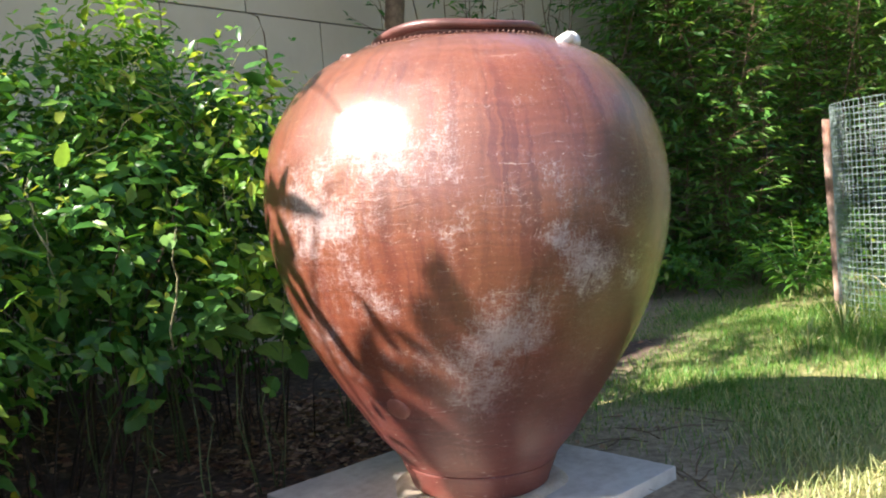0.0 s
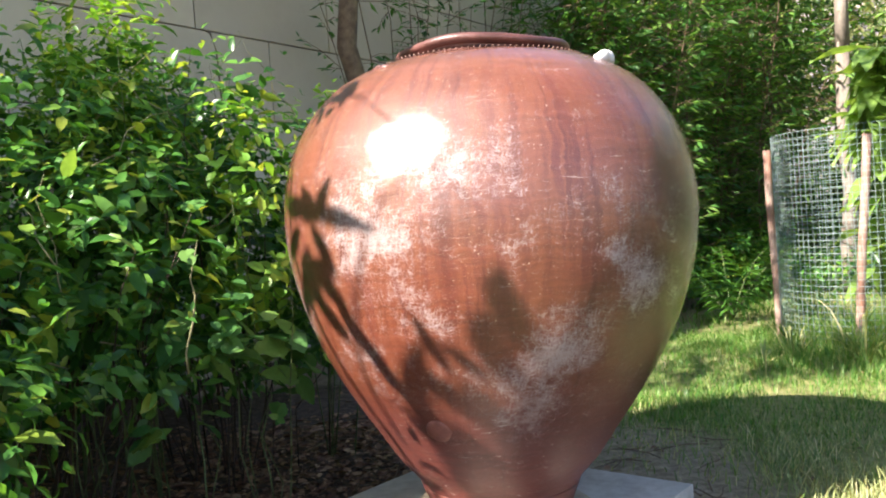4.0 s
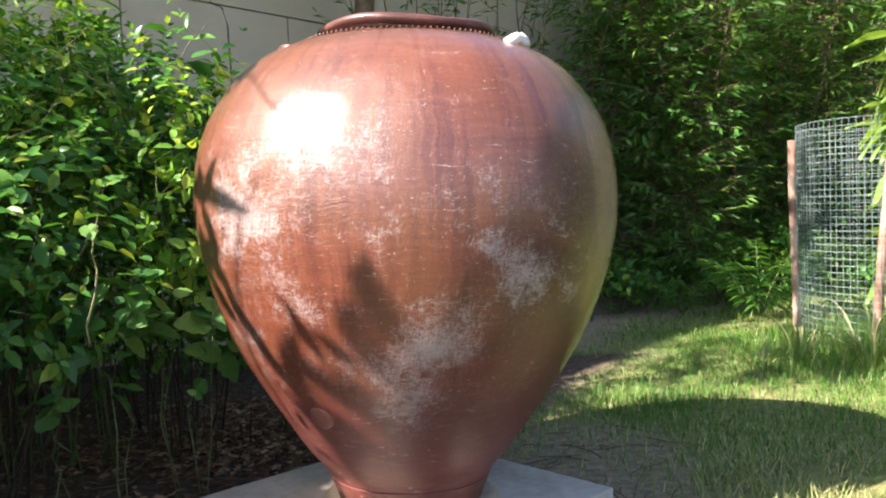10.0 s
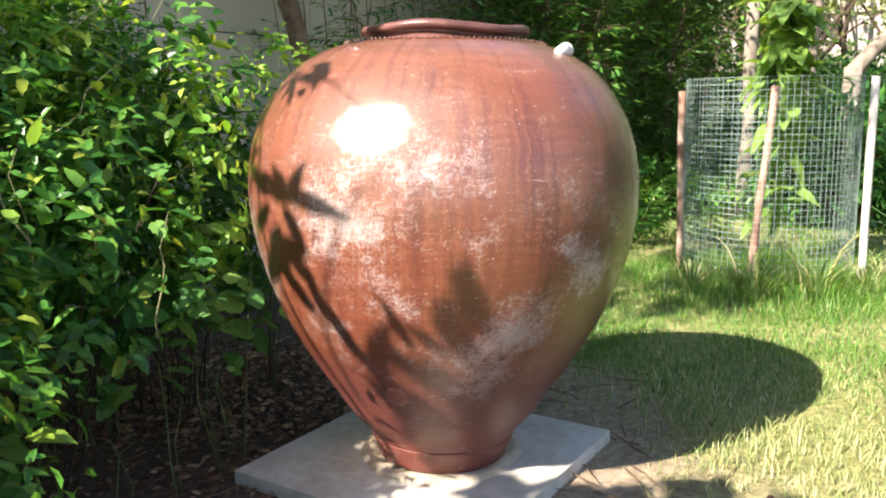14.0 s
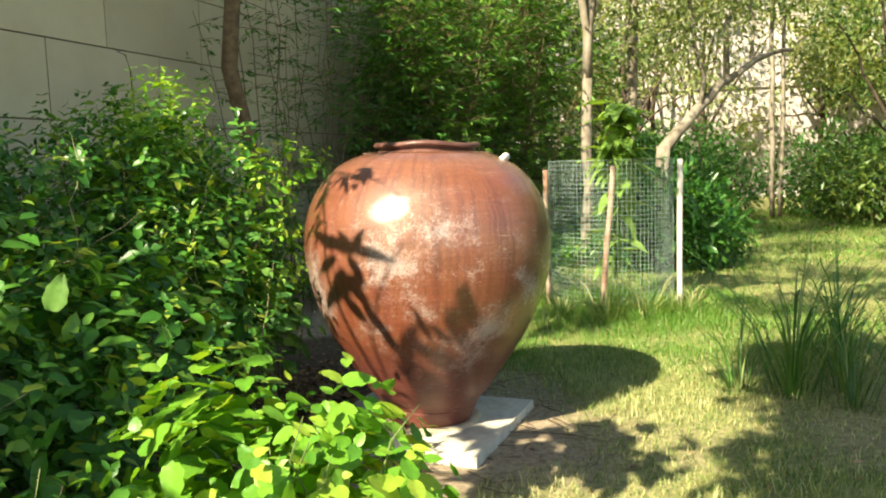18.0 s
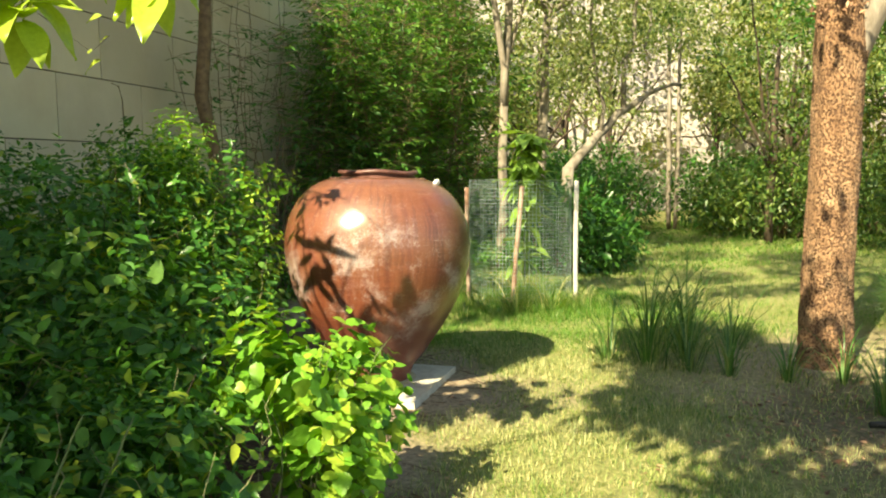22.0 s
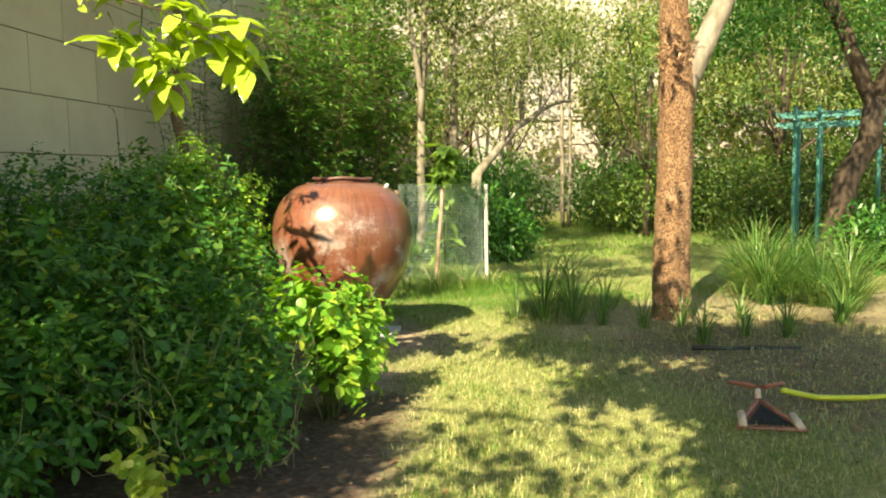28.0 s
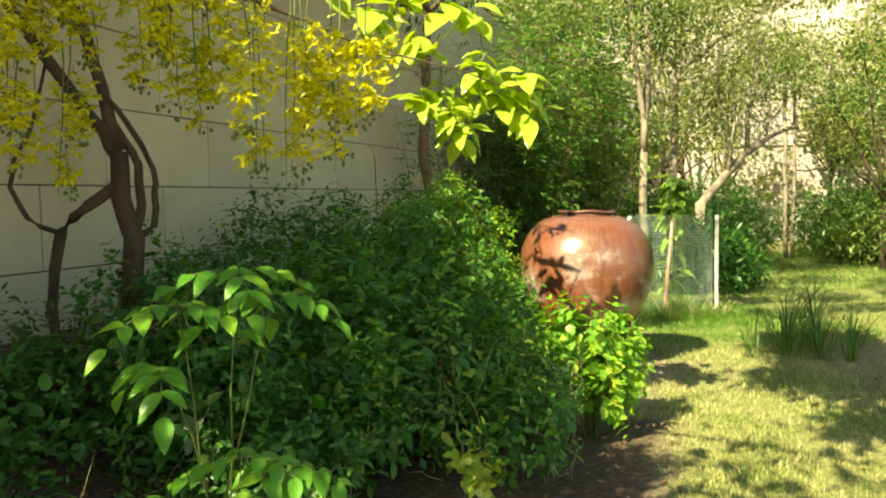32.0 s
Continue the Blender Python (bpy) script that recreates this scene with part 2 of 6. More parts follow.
M_CREAM = simple("cream_plastic", (0.5, 0.38, 0.28), (0.66, 0.52, 0.4), 10, 0.5)
M_FARWALL = simple("sunlit_plaster", (0.34, 0.29, 0.28), (0.46, 0.41, 0.4), 0.7, 0.9)


def ground_material():
    m, n, l, b = material("garden_ground")
    big = noise_tex(n, l, 0.9, 5.0)
    fine = noise_tex(n, l, 22.0, 8.0, rough=0.7)
    clod = noise_tex(n, l, 7.0, 6.0, rough=0.75)
    sand = ramp(n, [(0.3, (0.16, 0.115, 0.08)), (0.5, (0.31, 0.235, 0.165)), (0.72, (0.5, 0.4, 0.29))])
    # darker ramp for humous soil, with the shade over it mixed in
    dark_soil = ramp(n, [(0.3, (0.03, 0.018, 0.013)), (0.52, (0.09, 0.056, 0.04)), (0.75, (0.24, 0.16, 0.11))])
    turf = ramp(n, [(0.3, (0.1, 0.13, 0.03)), (0.5, (0.22, 0.22, 0.07)), (0.72, (0.4, 0.36, 0.16))])
    for r in (sand, dark_soil, turf):
        l.new(fine.outputs["Fac"], r.inputs["Fac"])
    a = n.new("ShaderNodeVertexColor")
    a.layer_name = "turf"
    part_of = n.new("ShaderNodeSeparateColor")
    l.new(a.outputs["Color"], part_of.inputs[0])
    wave = math_node(n, l, "MULTIPLY", math_node(n, l, "SUBTRACT", clod.outputs["Fac"], 0.5), 0.9)
    soil = mixer(n, l, math_node(n, l, "ADD", part_of.outputs["Green"], wave, True), sand.outputs["Color"], dark_soil.outputs["Color"])
    k = math_node(n, l, "ADD", part_of.outputs["Red"], math_node(n, l, "MULTIPLY", math_node(n, l, "SUBTRACT", big.outputs["Fac"], 0.5), 0.8), True)
    l.new(mixer(n, l, k, soil, turf.outputs["Color"]), b.inputs["Base Color"])
    b.inputs["Roughness"].default_value = 0.95
    bump(n, l, math_node(n, l, "ADD", fine.outputs["Fac"], clod.outputs["Fac"]), 0.8, 0.025, b)
    return m


def jar_material():
    m, n, l, b = material("brown_glaze")
    c = n.new("ShaderNodeTexCoord")
    sep = n.new("ShaderNodeSeparateXYZ")
    l.new(c.outputs["Object"], sep.inputs[0])
    turn = math_node(n, l, "ARCTAN2", sep.outputs["X"], math_node(n, l, "MULTIPLY", sep.outputs["Y"], -1.0))
    # unrolled surface: way round the belly, height, and 1 for the edge sums
    ragged = noise_tex(n, l, 9.0, 5.0, rough=0.65)
    rag = math_node(n, l, "MULTIPLY", math_node(n, l, "SUBTRACT", ragged.outputs["Fac"], 0.5), 0.07)
    flat = n.new("ShaderNodeCombineXYZ")
    l.new(math_node(n, l, "ADD", math_node(n, l, "MULTIPLY", turn, 0.65), rag), flat.inputs[0])
    l.new(math_node(n, l, "ADD", sep.outputs["Z"], rag), flat.inputs[1])
    flat.inputs[2].default_value = 1.0

    def streaks(sx, sz, detail=4.0, rough=0.6):
        mp = n.new("ShaderNodeMapping")
        mp.inputs["Scale"].default_value = (sx, sz, 0.0)
        l.new(flat.outputs[0], mp.inputs["Vector"])
        t = n.new("ShaderNodeTexNoise")
        t.inputs["Scale"].default_value = 1.0
        t.inputs["Detail"].default_value = detail
        t.inputs["Roughness"].default_value = rough
        l.new(mp.outputs[0], t.inputs["Vector"])
        return t.outputs["Fac"]

    def zone(corners, soft):
        """1 inside a convex patch of the unrolled surface, fading over a soft edge."""
        pts = [(a * 0.65, z) for a, z in corners]
        cx, cz = sum(p[0] for p in pts) / len(pts), sum(p[1] for p in pts) / len(pts)
        out = None
        for (x0, z0), (x1, z1) in zip(pts, pts[1:] + pts[:1]):
            nx, nz = z1 - z0, x0 - x1
            k = math.hypot(nx, nz) * (1 if nx * (cx - x0) + nz * (cz - z0) > 0 else -1)
            d = n.new("ShaderNodeVectorMath")
            d.operation = "DOT_PRODUCT"
            l.new(flat.outputs[0], d.inputs[0])
            d.inputs[1].default_value = (nx / k, nz / k, -(nx * x0 + nz * z0) / k)
            out = d.outputs["Value"] if out is None else math_node(n, l, "MINIMUM", out, d.outputs["Value"])
        return math_node(n, l, "ADD", math_node(n, l, "DIVIDE", out, soft), 0.5, True)

    # brown glaze that ran down in streaks, redder in blots and towards the foot
    run = streaks(13.0, 0.7, 6.0, 0.62)
    glaze = ramp(n, [(0.3, (0.06, 0.019, 0.012)), (0.42, (0.115, 0.038, 0.023)), (0.52, (0.18, 0.066, 0.033)), (0.6, (0.125, 0.04, 0.025)), (0.72, (0.195, 0.075, 0.044))])
    l.new(run, glaze.inputs["Fac"])
    blot = noise_tex(n, l, 2.3, 5.0, rough=0.6)
    bl = math_node(n, l, "MULTIPLY", math_node(n, l, "SUBTRACT", blot.outputs["Fac"], 0.42), 3.2, True)
    col = mixer(n, l, math_node(n, l, "MULTIPLY", bl, 0.5), glaze.outputs["Color"], (0.2, 0.056, 0.042))
    belly = zone([(-4.0, 0.8), (4.0, 0.8), (4.0, -0.2), (-4.0, -0.2)], 0.3)
    col = mixer(n, l, math_node(n, l, "MULTIPLY", belly, 0.4), col, (0.19, 0.048, 0.022))
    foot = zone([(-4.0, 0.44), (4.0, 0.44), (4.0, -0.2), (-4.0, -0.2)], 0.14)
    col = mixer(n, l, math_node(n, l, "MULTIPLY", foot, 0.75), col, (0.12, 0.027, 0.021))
    collar = zone([(-4.0, 1.6), (4.0, 1.6), (4.0, 1.39), (-4.0, 1.39)], 0.05)
    col = mixer(n, l, math_node(n, l, "MULTIPLY", collar, 0.55), col, (0.21, 0.085, 0.05))
    # dark glaze patches, with the dark foliage's reflection painted into them
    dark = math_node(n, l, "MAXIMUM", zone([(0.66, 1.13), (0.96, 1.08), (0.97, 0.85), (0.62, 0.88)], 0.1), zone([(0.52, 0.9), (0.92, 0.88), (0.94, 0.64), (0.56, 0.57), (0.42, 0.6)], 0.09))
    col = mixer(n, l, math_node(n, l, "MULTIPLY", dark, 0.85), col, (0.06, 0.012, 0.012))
    # shade of the jar's lower right side, painted into the glaze colour
    flank_shade = zone([(0.3, 0.54), (0.54, 0.6), (0.95, 0.66), (1.3, 0.3), (0.05, 0.24), (-0.3, 0.27)], 0.12)
    col = mixer(n, l, math_node(n, l, "MULTIPLY", flank_shade, 0.6), col, (0.085, 0.018, 0.014))
    drip = math_node(n, l, "MULTIPLY", math_node(n, l, "SUBTRACT", streaks(30.0, 1.1, 5.0), 0.55), 7.0, True)
    col = mixer(n, l, math_node(n, l, "MULTIPLY", drip, 0.5), col, (0.07, 0.02, 0.014))
    wheel = streaks(2.0, 70.0, 5.0, 0.65)
    wr = ramp(n, [(0.35, (0.38, 0.36, 0.35)), (0.62, (0.64, 0.61, 0.6))])
    l.new(wheel, wr.inputs["Fac"])
    col = mixer(n, l, 0.55, col, wr.outputs["Color"], "OVERLAY")
    # chalky worn patches, scraped through across and down, with ragged straight edges
    wear = None
    for corners, k in (([(-0.82, 1.06), (-0.45, 1.02), (-0.42, 0.93), (-0.53, 0.86), (-0.86, 0.84)], 1.0),
                       ([(-0.75, 0.81), (-0.48, 0.79), (-0.26, 0.7), (-0.38, 0.67), (-0.78, 0.74)], 0.9),
                       ([(-0.95, 1.16), (-0.44, 1.18), (-0.02, 1.22), (-0.06, 1.1), (-0.35, 1.02), (-0.79, 1.04)], 0.75),
                       ([(-0.98, 0.64), (-0.76, 0.65), (-0.66, 0.49), (-0.8, 0.5), (-0.99, 0.58)], 0.9),
                       ([(-0.54, 0.6), (-0.27, 0.57), (-0.03, 0.57), (-0.08, 0.47), (-0.47, 0.55)], 0.95),
                       ([(-0.02, 0.65), (0.12, 0.71), (0.41, 0.73), (0.31, 0.56), (0.16, 0.5), (-0.13, 0.5)], 1.0),
                       ([(-0.13, 0.5), (0.2, 0.53), (0.18, 0.4), (0.08, 0.34), (-0.05, 0.38)], 1.0),
                       ([(0.34, 0.91), (0.58, 0.87), (0.77, 0.76), (0.51, 0.72), (0.41, 0.81)], 1.05),
                       ([(0.39, 1.03), (0.62, 1.0), (0.69, 0.93), (0.46, 0.94)], 0.7), ([(-0.06, 0.92), (0.09, 1.0), (0.11, 0.99), (0.02, 0.91)], 0.8),
                       ([(-2.4, 0.95), (-1.3, 1.0), (-1.25, 0.62), (-2.1, 0.5)], 0.8), ([(1.2, 0.9), (2.3, 1.0), (2.1, 0.6), (1.3, 0.55)], 0.8)):
        z = math_node(n, l, "MULTIPLY", zone(corners, 0.16), k)
        wear = z if wear is None else math_node(n, l, "MAXIMUM", wear, z)
    across = streaks(34.0, 240.0, 5.0, 0.75)
    down = streaks(260.0, 30.0, 5.0, 0.75)
    blotch = noise_tex(n, l, 9.0, 7.0, rough=0.78)
    weave = math_node(n, l, "MAXIMUM", across, down)
    grit = math_node(n, l, "ADD", math_node(n, l, "MULTIPLY", weave, 1.7), math_node(n, l, "MULTIPLY", blotch.outputs["Fac"], 1.1))
    tot = math_node(n, l, "SUBTRACT", math_node(n, l, "ADD", grit, math_node(n, l, "MULTIPLY", wear, 0.38)), 1.62)
    mask = math_node(n, l, "MULTIPLY", math_node(n, l, "MULTIPLY", tot, 3.6, True), 0.72)
    mask = math_node(n, l, "MULTIPLY", mask, math_node(n, l, "SUBTRACT", 1.0, math_node(n, l, "MULTIPLY", foot, 0.6)))
    col = mixer(n, l, mask, col, (0.47, 0.39, 0.38))
    # long thin scratches and small chips
    scratch = math_node(n, l, "MULTIPLY", math_node(n, l, "SUBTRACT", streaks(5.0, 190.0, 3.0, 0.7), 0.62), 12.0, True)
    gate = math_node(n, l, "MULTIPLY", math_node(n, l, "SUBTRACT", blotch.outputs["Fac"], 0.46), 8.0, True)
    col = mixer(n, l, math_node(n, l, "MULTIPLY", math_node(n, l, "MULTIPLY", scratch, gate), 0.8), col, (0.55, 0.44, 0.38))
    chip = noise_tex(n, l, 40.0, 5.0, (1.0, 1.0, 2.4), rough=0.8)
    chm = math_node(n, l, "MULTIPLY", math_node(n, l, "SUBTRACT", chip.outputs["Fac"], 0.63), 12.0, True)
    col = mixer(n, l, math_node(n, l, "MULTIPLY", chm, 0.8), col, (0.58, 0.45, 0.37))
    speck = noise_tex(n, l, 130.0, 2.0)
    sm = math_node(n, l, "MULTIPLY", math_node(n, l, "SUBTRACT", speck.outputs["Fac"], 0.7), 12.0, True)
    col = mixer(n, l, sm, col, (0.62, 0.45, 0.34))
    l.new(col, b.inputs["Base Color"])
    l.new(math_node(n, l, "ADD", math_node(n, l, "MULTIPLY", mask, 0.1), math_node(n, l, "ADD", math_node(n, l, "MULTIPLY", foot, 0.2), 0.38)), b.inputs["Roughness"])
    b.inputs["Specular IOR Level"].default_value = 0.5
    l.new(math_node(n, l, "SUBTRACT", 0.95, math_node(n, l, "MULTIPLY", foot, 0.6)), b.inputs["Coat Weight"])
    l.new(math_node(n, l, "ADD", math_node(n, l, "MULTIPLY", mask, 0.12), math_node(n, l, "MULTIPLY", blotch.outputs["Fac"], 0.22)), b.inputs["Coat Roughness"])
    relief = math_node(n, l, "ADD", math_node(n, l, "ADD", across, down), math_node(n, l, "ADD", wheel, math_node(n, l, "MULTIPLY", mask, -0.5)))
    bump(n, l, relief, 0.45, 0.004, b)
    cb = n.new("ShaderNodeBump")
    cb.inputs["Strength"].default_value, cb.inputs["Distance"].default_value = 0.2, 0.004
    l.new(relief, cb.inputs["Height"])
    l.new(cb.outputs["Normal"], b.inputs["Coat Normal"])
    return m


M_GROUND = ground_material()
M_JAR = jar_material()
M_RIM = simple("dark_rim_glaze", (0.07, 0.03, 0.025), (0.16, 0.07, 0.06), 9, 0.4)
M_WHITEWASH = simple("white_lime", (0.72, 0.7, 0.66), (0.85, 0.84, 0.82), 20, 0.6)
M_MORTAR = simple("mortar", (0.4, 0.32, 0.22), (0.55, 0.47, 0.36), 18, 0.9, 0.6, 0.01)
M_BUNG = simple("dull_clay", (0.18, 0.062, 0.045), (0.27, 0.1, 0.072), 20, 0.6)
M_BEAD = simple("worn_bead_glaze", (0.12, 0.05, 0.038), (0.26, 0.16, 0.12), 60, 0.55)
M_TERRACOTTA = simple("terracotta", (0.35, 0.12, 0.06), (0.48, 0.2, 0.1), 20, 0.7)


# ---- mesh helpers ----
def mesh_of(name, verts, faces, mat, smooth=True):
    me = bpy.data.meshes.new(name)
    me.from_pydata([tuple(v) for v in verts], [], [tuple(f) for f in faces])
    if smooth:
        me.polygons.foreach_set("use_smooth", [True] * len(me.polygons))
    if mat:
        me.materials.append(mat)
    me.update()
    return me


def child(name, me, parent, label=""):
    ob = new(name, me)
    ob.parent = parent
    return tagged(ob, label)


def part(name, bm, mat, parent, label=""):
    me = bpy.data.meshes.new(name)
    bm.to_mesh(me)
    bm.free()
    me.materials.append(mat)
    return child(name, me, parent, label)


def box_bm(sx, sy, sz, bevel=0.0, m=None):
    bm = bmesh.new()
    bmesh.ops.create_cube(bm, size=1.0)
    bmesh.ops.scale(bm, vec=(sx, sy, sz), verts=bm.verts)
    if bevel:
        bmesh.ops.bevel(bm, geom=list(bm.edges), offset=bevel, segments=2, affect="EDGES", profile=0.6)
    if m:
        bm.transform(m)
    return bm


class Soup:
    """Vertices and faces gathered into one mesh."""

    def __init__(self):
        self.v, self.f = [], []

    def tube(self, pts, radii, seg=7, cap=True, wobble=0.0):
        pts = [Vector(p) for p in pts]
        start = len(self.v)
        for i, p in enumerate(pts):
            d = (pts[min(i + 1, len(pts) - 1)] - pts[max(i - 1, 0)]).normalized()
            a = d.orthogonal().normalized() if abs(d.z) < 0.9 else (Vector((1, 0, 0)) - d * d.x).normalized()
            b = d.cross(a)
            for k in range(seg):
                th = 2 * math.pi * k / seg
                r = radii[i] * (1 + wobble * noise.noise(p * 2.3 + Vector((math.cos(th), math.sin(th), 0)) * 1.7))
                self.v.append(p + (a * math.cos(th) + b * math.sin(th)) * r)
        for i in range(len(pts) - 1):
            for k in range(seg):
                k2 = (k + 1) % seg
                self.f.append((start + i * seg + k, start + i * seg + k2, start + (i + 1) * seg + k2, start + (i + 1) * seg + k))
        if cap:
            self.f.append([start + (len(pts) - 1) * seg + k for k in range(seg)])
            self.f.append([start + seg - 1 - k for k in range(seg)])
        return self

    def make(self, name, mat, parent=None, label=""):
        me = mesh_of(name, self.v, self.f, mat)
        return child(name, me, parent, label) if parent else new(name, me)


def bend(p0, p1, sag=0.0, n=6, jitter=0.0, rng=None):
    p0, p1 = Vector(p0), Vector(p1)
    out = []
    for i in range(n + 1):
        u = i / n
        p = p0.lerp(p1, u)
        p.z += sag * 4 * u * (1 - u)
        if jitter and 0 < i < n:
            p += Vector([rng.uniform(-jitter, jitter) for _ in range(3)])
        out.append(p)
    return out


OVATE_V = np.array([(0, 0, 0), (0.28, 0.36, 0.07), (0.33, 0, -0.01), (0.28, -0.36, 0.07), (0.68, 0.3, 0.02), (0.7, 0, -0.05), (0.68, -0.3, 0.02), (1, 0, -0.16)])
OVATE_F = np.array([(0, 2, 1), (0, 3, 2), (1, 2, 5), (1, 5, 4), (2, 3, 6), (2, 6, 5), (4, 5, 7), (5, 6, 7)])
DIAM_V = np.array([(0, 0, 0), (0.45, 0.36, 0.06), (1, 0, -0.06), (0.45, -0.36, 0.06)])
DIAM_F = np.array([(0, 2, 1), (0, 3, 2)])
BLADE_V = np.array([(0, 0.5, 0), (0, -0.5, 0), (0.5, 0.42, 0.0), (0.5, -0.42, 0.0), (0.82, 0.25, -0.1), (0.82, -0.25, -0.1), (1, 0, -0.25)])
STRAP_V = np.array([(0, 0.5, 0), (0, -0.5, 0), (0.4, 0.5, 0.03), (0.4, -0.5, 0.03), (0.66, 0.42, -0.05), (0.66, -0.42, -0.05), (0.84, 0.25, -0.2), (0.84, -0.25, -0.2), (0.95, 0, -0.38)])
STRAP_F = np.array([(0, 1, 3), (0, 3, 2), (2, 3, 5), (2, 5, 4), (4, 5, 7), (4, 7, 6), (6, 7, 8)])
BLADE_F = np.array([(0, 1, 3), (0, 3, 2), (2, 3, 5), (2, 5, 4), (4, 5, 6)])


def quilted(nu=7, nv=4):
    """A broad leaf with a scalloped edge, sunken veins and a drooping tip."""
    v, f = [], []
    for i in range(nu + 1):
        u = i / nu
        w = 0.5 * math.sin(math.pi * min(1, u * 0.93 + 0.07) ** 0.75) ** 0.8
        w *= 1.0 if i % 2 == 0 else 0.9
        for j in range(-nv // 2, nv // 2 + 1):
            q = j / (nv / 2)
            z = 0.1 * abs(q) - 0.22 * u * u - 0.05 * q * q + (0.018 if (i + j) % 2 else -0.012)
            v.append((u, w * q, z))
    m = nv + 1
    for i in range(nu):
        for j in range(nv):
            a = i * m + j
            f += [(a, a + m, a + m + 1), (a, a + m + 1, a + 1)]
    return np.array(v), np.array(f)


def pointed(nu=8):
    """A smooth lance-shaped leaf, folded along its midrib, with a drawn-out tip."""
    v, f = [], []
    for i in range(nu + 1):
        u = i / nu
        w = 0.5 * math.sin(math.pi * u ** 0.8) ** 0.85 * (1.0 if u < 0.6 else 1.0 - 0.5 * (u - 0.6)) + 0.012
        for q in (-1, -0.5, 0, 0.5, 1):
            v.append((u, w * q, 0.1 * abs(q) * w * 2 - 0.03 * q * q - 0.2 * u * u + 0.015 * math.sin(9 * u + 2 * q)))
    for i in range(nu):
        for j in range(4):
            a = i * 5 + j
            f += [(a, a + 5, a + 6), (a, a + 6, a + 1)]
    return np.array(v), np.array(f)


QV, QF = quilted()
PV, PF = pointed()
SHAPES = {"pointed": (PV, PF), "quilted": (QV, QF), "ovate": (OVATE_V, OVATE_F), "diamond": (DIAM_V, DIAM_F), "blade": (BLADE_V, BLADE_F), "strap": (STRAP_V, STRAP_F)}


def unit(a):
    return a / np.maximum(np.linalg.norm(a, axis=1, keepdims=True), 1e-9)


def leaf_mesh(name, P, D, U, L, W, shape, mat):
    """One mesh of many leaves: base points P, axes D, upper sides U, lengths L and widths W."""
    tv, tf = SHAPES[shape]
    P, D, U = np.asarray(P, float), unit(np.asarray(D, float)), np.asarray(U, float)
    S = unit(np.cross(U, D))
    N = np.cross(D, S)
    L, W = np.asarray(L, float)[:, None, None], np.asarray(W, float)[:, None, None]
    V = P[:, None] + tv[None, :, :1] * D[:, None] * L + tv[None, :, 1:2] * S[:, None] * W + tv[None, :, 2:] * N[:, None] * L
    F = tf[None] + np.arange(len(P))[:, None, None] * len(tv)
    V, F = V.reshape(-1, 3), F.reshape(-1)
    me = bpy.data.meshes.new(name)
    me.vertices.add(len(V))
    me.vertices.foreach_set("co", V.ravel())
    me.loops.add(len(F))
    me.loops.foreach_set("vertex_index", F)
    me.polygons.add(len(F) // 3)
    me.polygons.foreach_set("loop_start", np.arange(0, len(F), 3))
    me.polygons.foreach_set("use_smooth", np.ones(len(F) // 3, bool))
    me.update(calc_edges=True)
    me.materials.append(mat)
    return me


def gz(x, y):
    """Height of the ground: nearly level, with a soil bank along the house wall."""
    d = 0.76 * (x + 1.44) - 0.65 * (y - 6.03)
    s = 0.65 * (x + 1.44) + 0.76 * (y - 6.03)
    bank = 0.85 * max(0.0, min(1.0, (2.0 - d) / 1.5)) * max(0.0, min(1.0, (-1.5 - s) / 2.0))
    return bank + 0.012 * math.sin(2.1 * x + 0.7) * math.cos(1.7 * y)


def bare_under(x, y):
    """1 on the bare soil under the bushes, 0 on the lawn."""
    edge = (-0.35 + 0.62 * (y - 2.3) - x) * 2.2 if y > 0.8 else (-1.6 + 0.8 * (y + 0.9) - x) * 2.2
    return max(0.0, min(1.0, edge)) if y < 5.6 else 0.0


def turf_at(x, y):
    """How grassy the ground is, 0 to 1."""
    d = 0.76 * (x + 1.44) - 0.65 * (y - 6.03)
    edge = noise.noise((x * 0.9, y * 0.9, 3.0)) * 0.5 + noise.noise((x * 3.1, y * 3.1, 5.0)) * 0.25
    if y < 2.2:
        k = min(max((x - (-2.5 + 0.78 * (y + 0.9)) + edge) * 1.8, 0), 1)
    else:
        k = min(max((d - 1.6 + edge) * 1.5, 0), 1)
        k = min(k, min(max((math.hypot((x - 0.8) / 0.36, (y - 3.35) / 0.5) - 0.6 + edge) * 1.6, 0.3), 1))
    k = min(k, min(max((math.hypot((x - 0.15) / 1.1, y - 2.65) - 0.6 + edge * 0.6) * 1.6, 0.04), 1))
    bed = min(max(1.25 + 0.3 * (y + 2.0) - x + edge, 0), 1) if y < 1.0 else min(max(math.hypot(x - 3.6, y - 0.9) - 1.25 + edge, 0), 1)
    return max(0.0, min(k, max(bed, 0.26), 1.0 - 1.15 * bare_under(x, y)))


def dark_soil_at(x, y):
    """How dark the bare soil is, 0 to 1: humous soil with shade put into its colour, under the bushes and in the bed
    round the thick tree.
    """
    under = bare_under(x, y)
    bed = (2.1 - math.hypot((x - 3.0) * 0.75, y + 0.5)) * 1.6
    return max(0.0, min(1.0, max(under, min(bed, 0.85))))


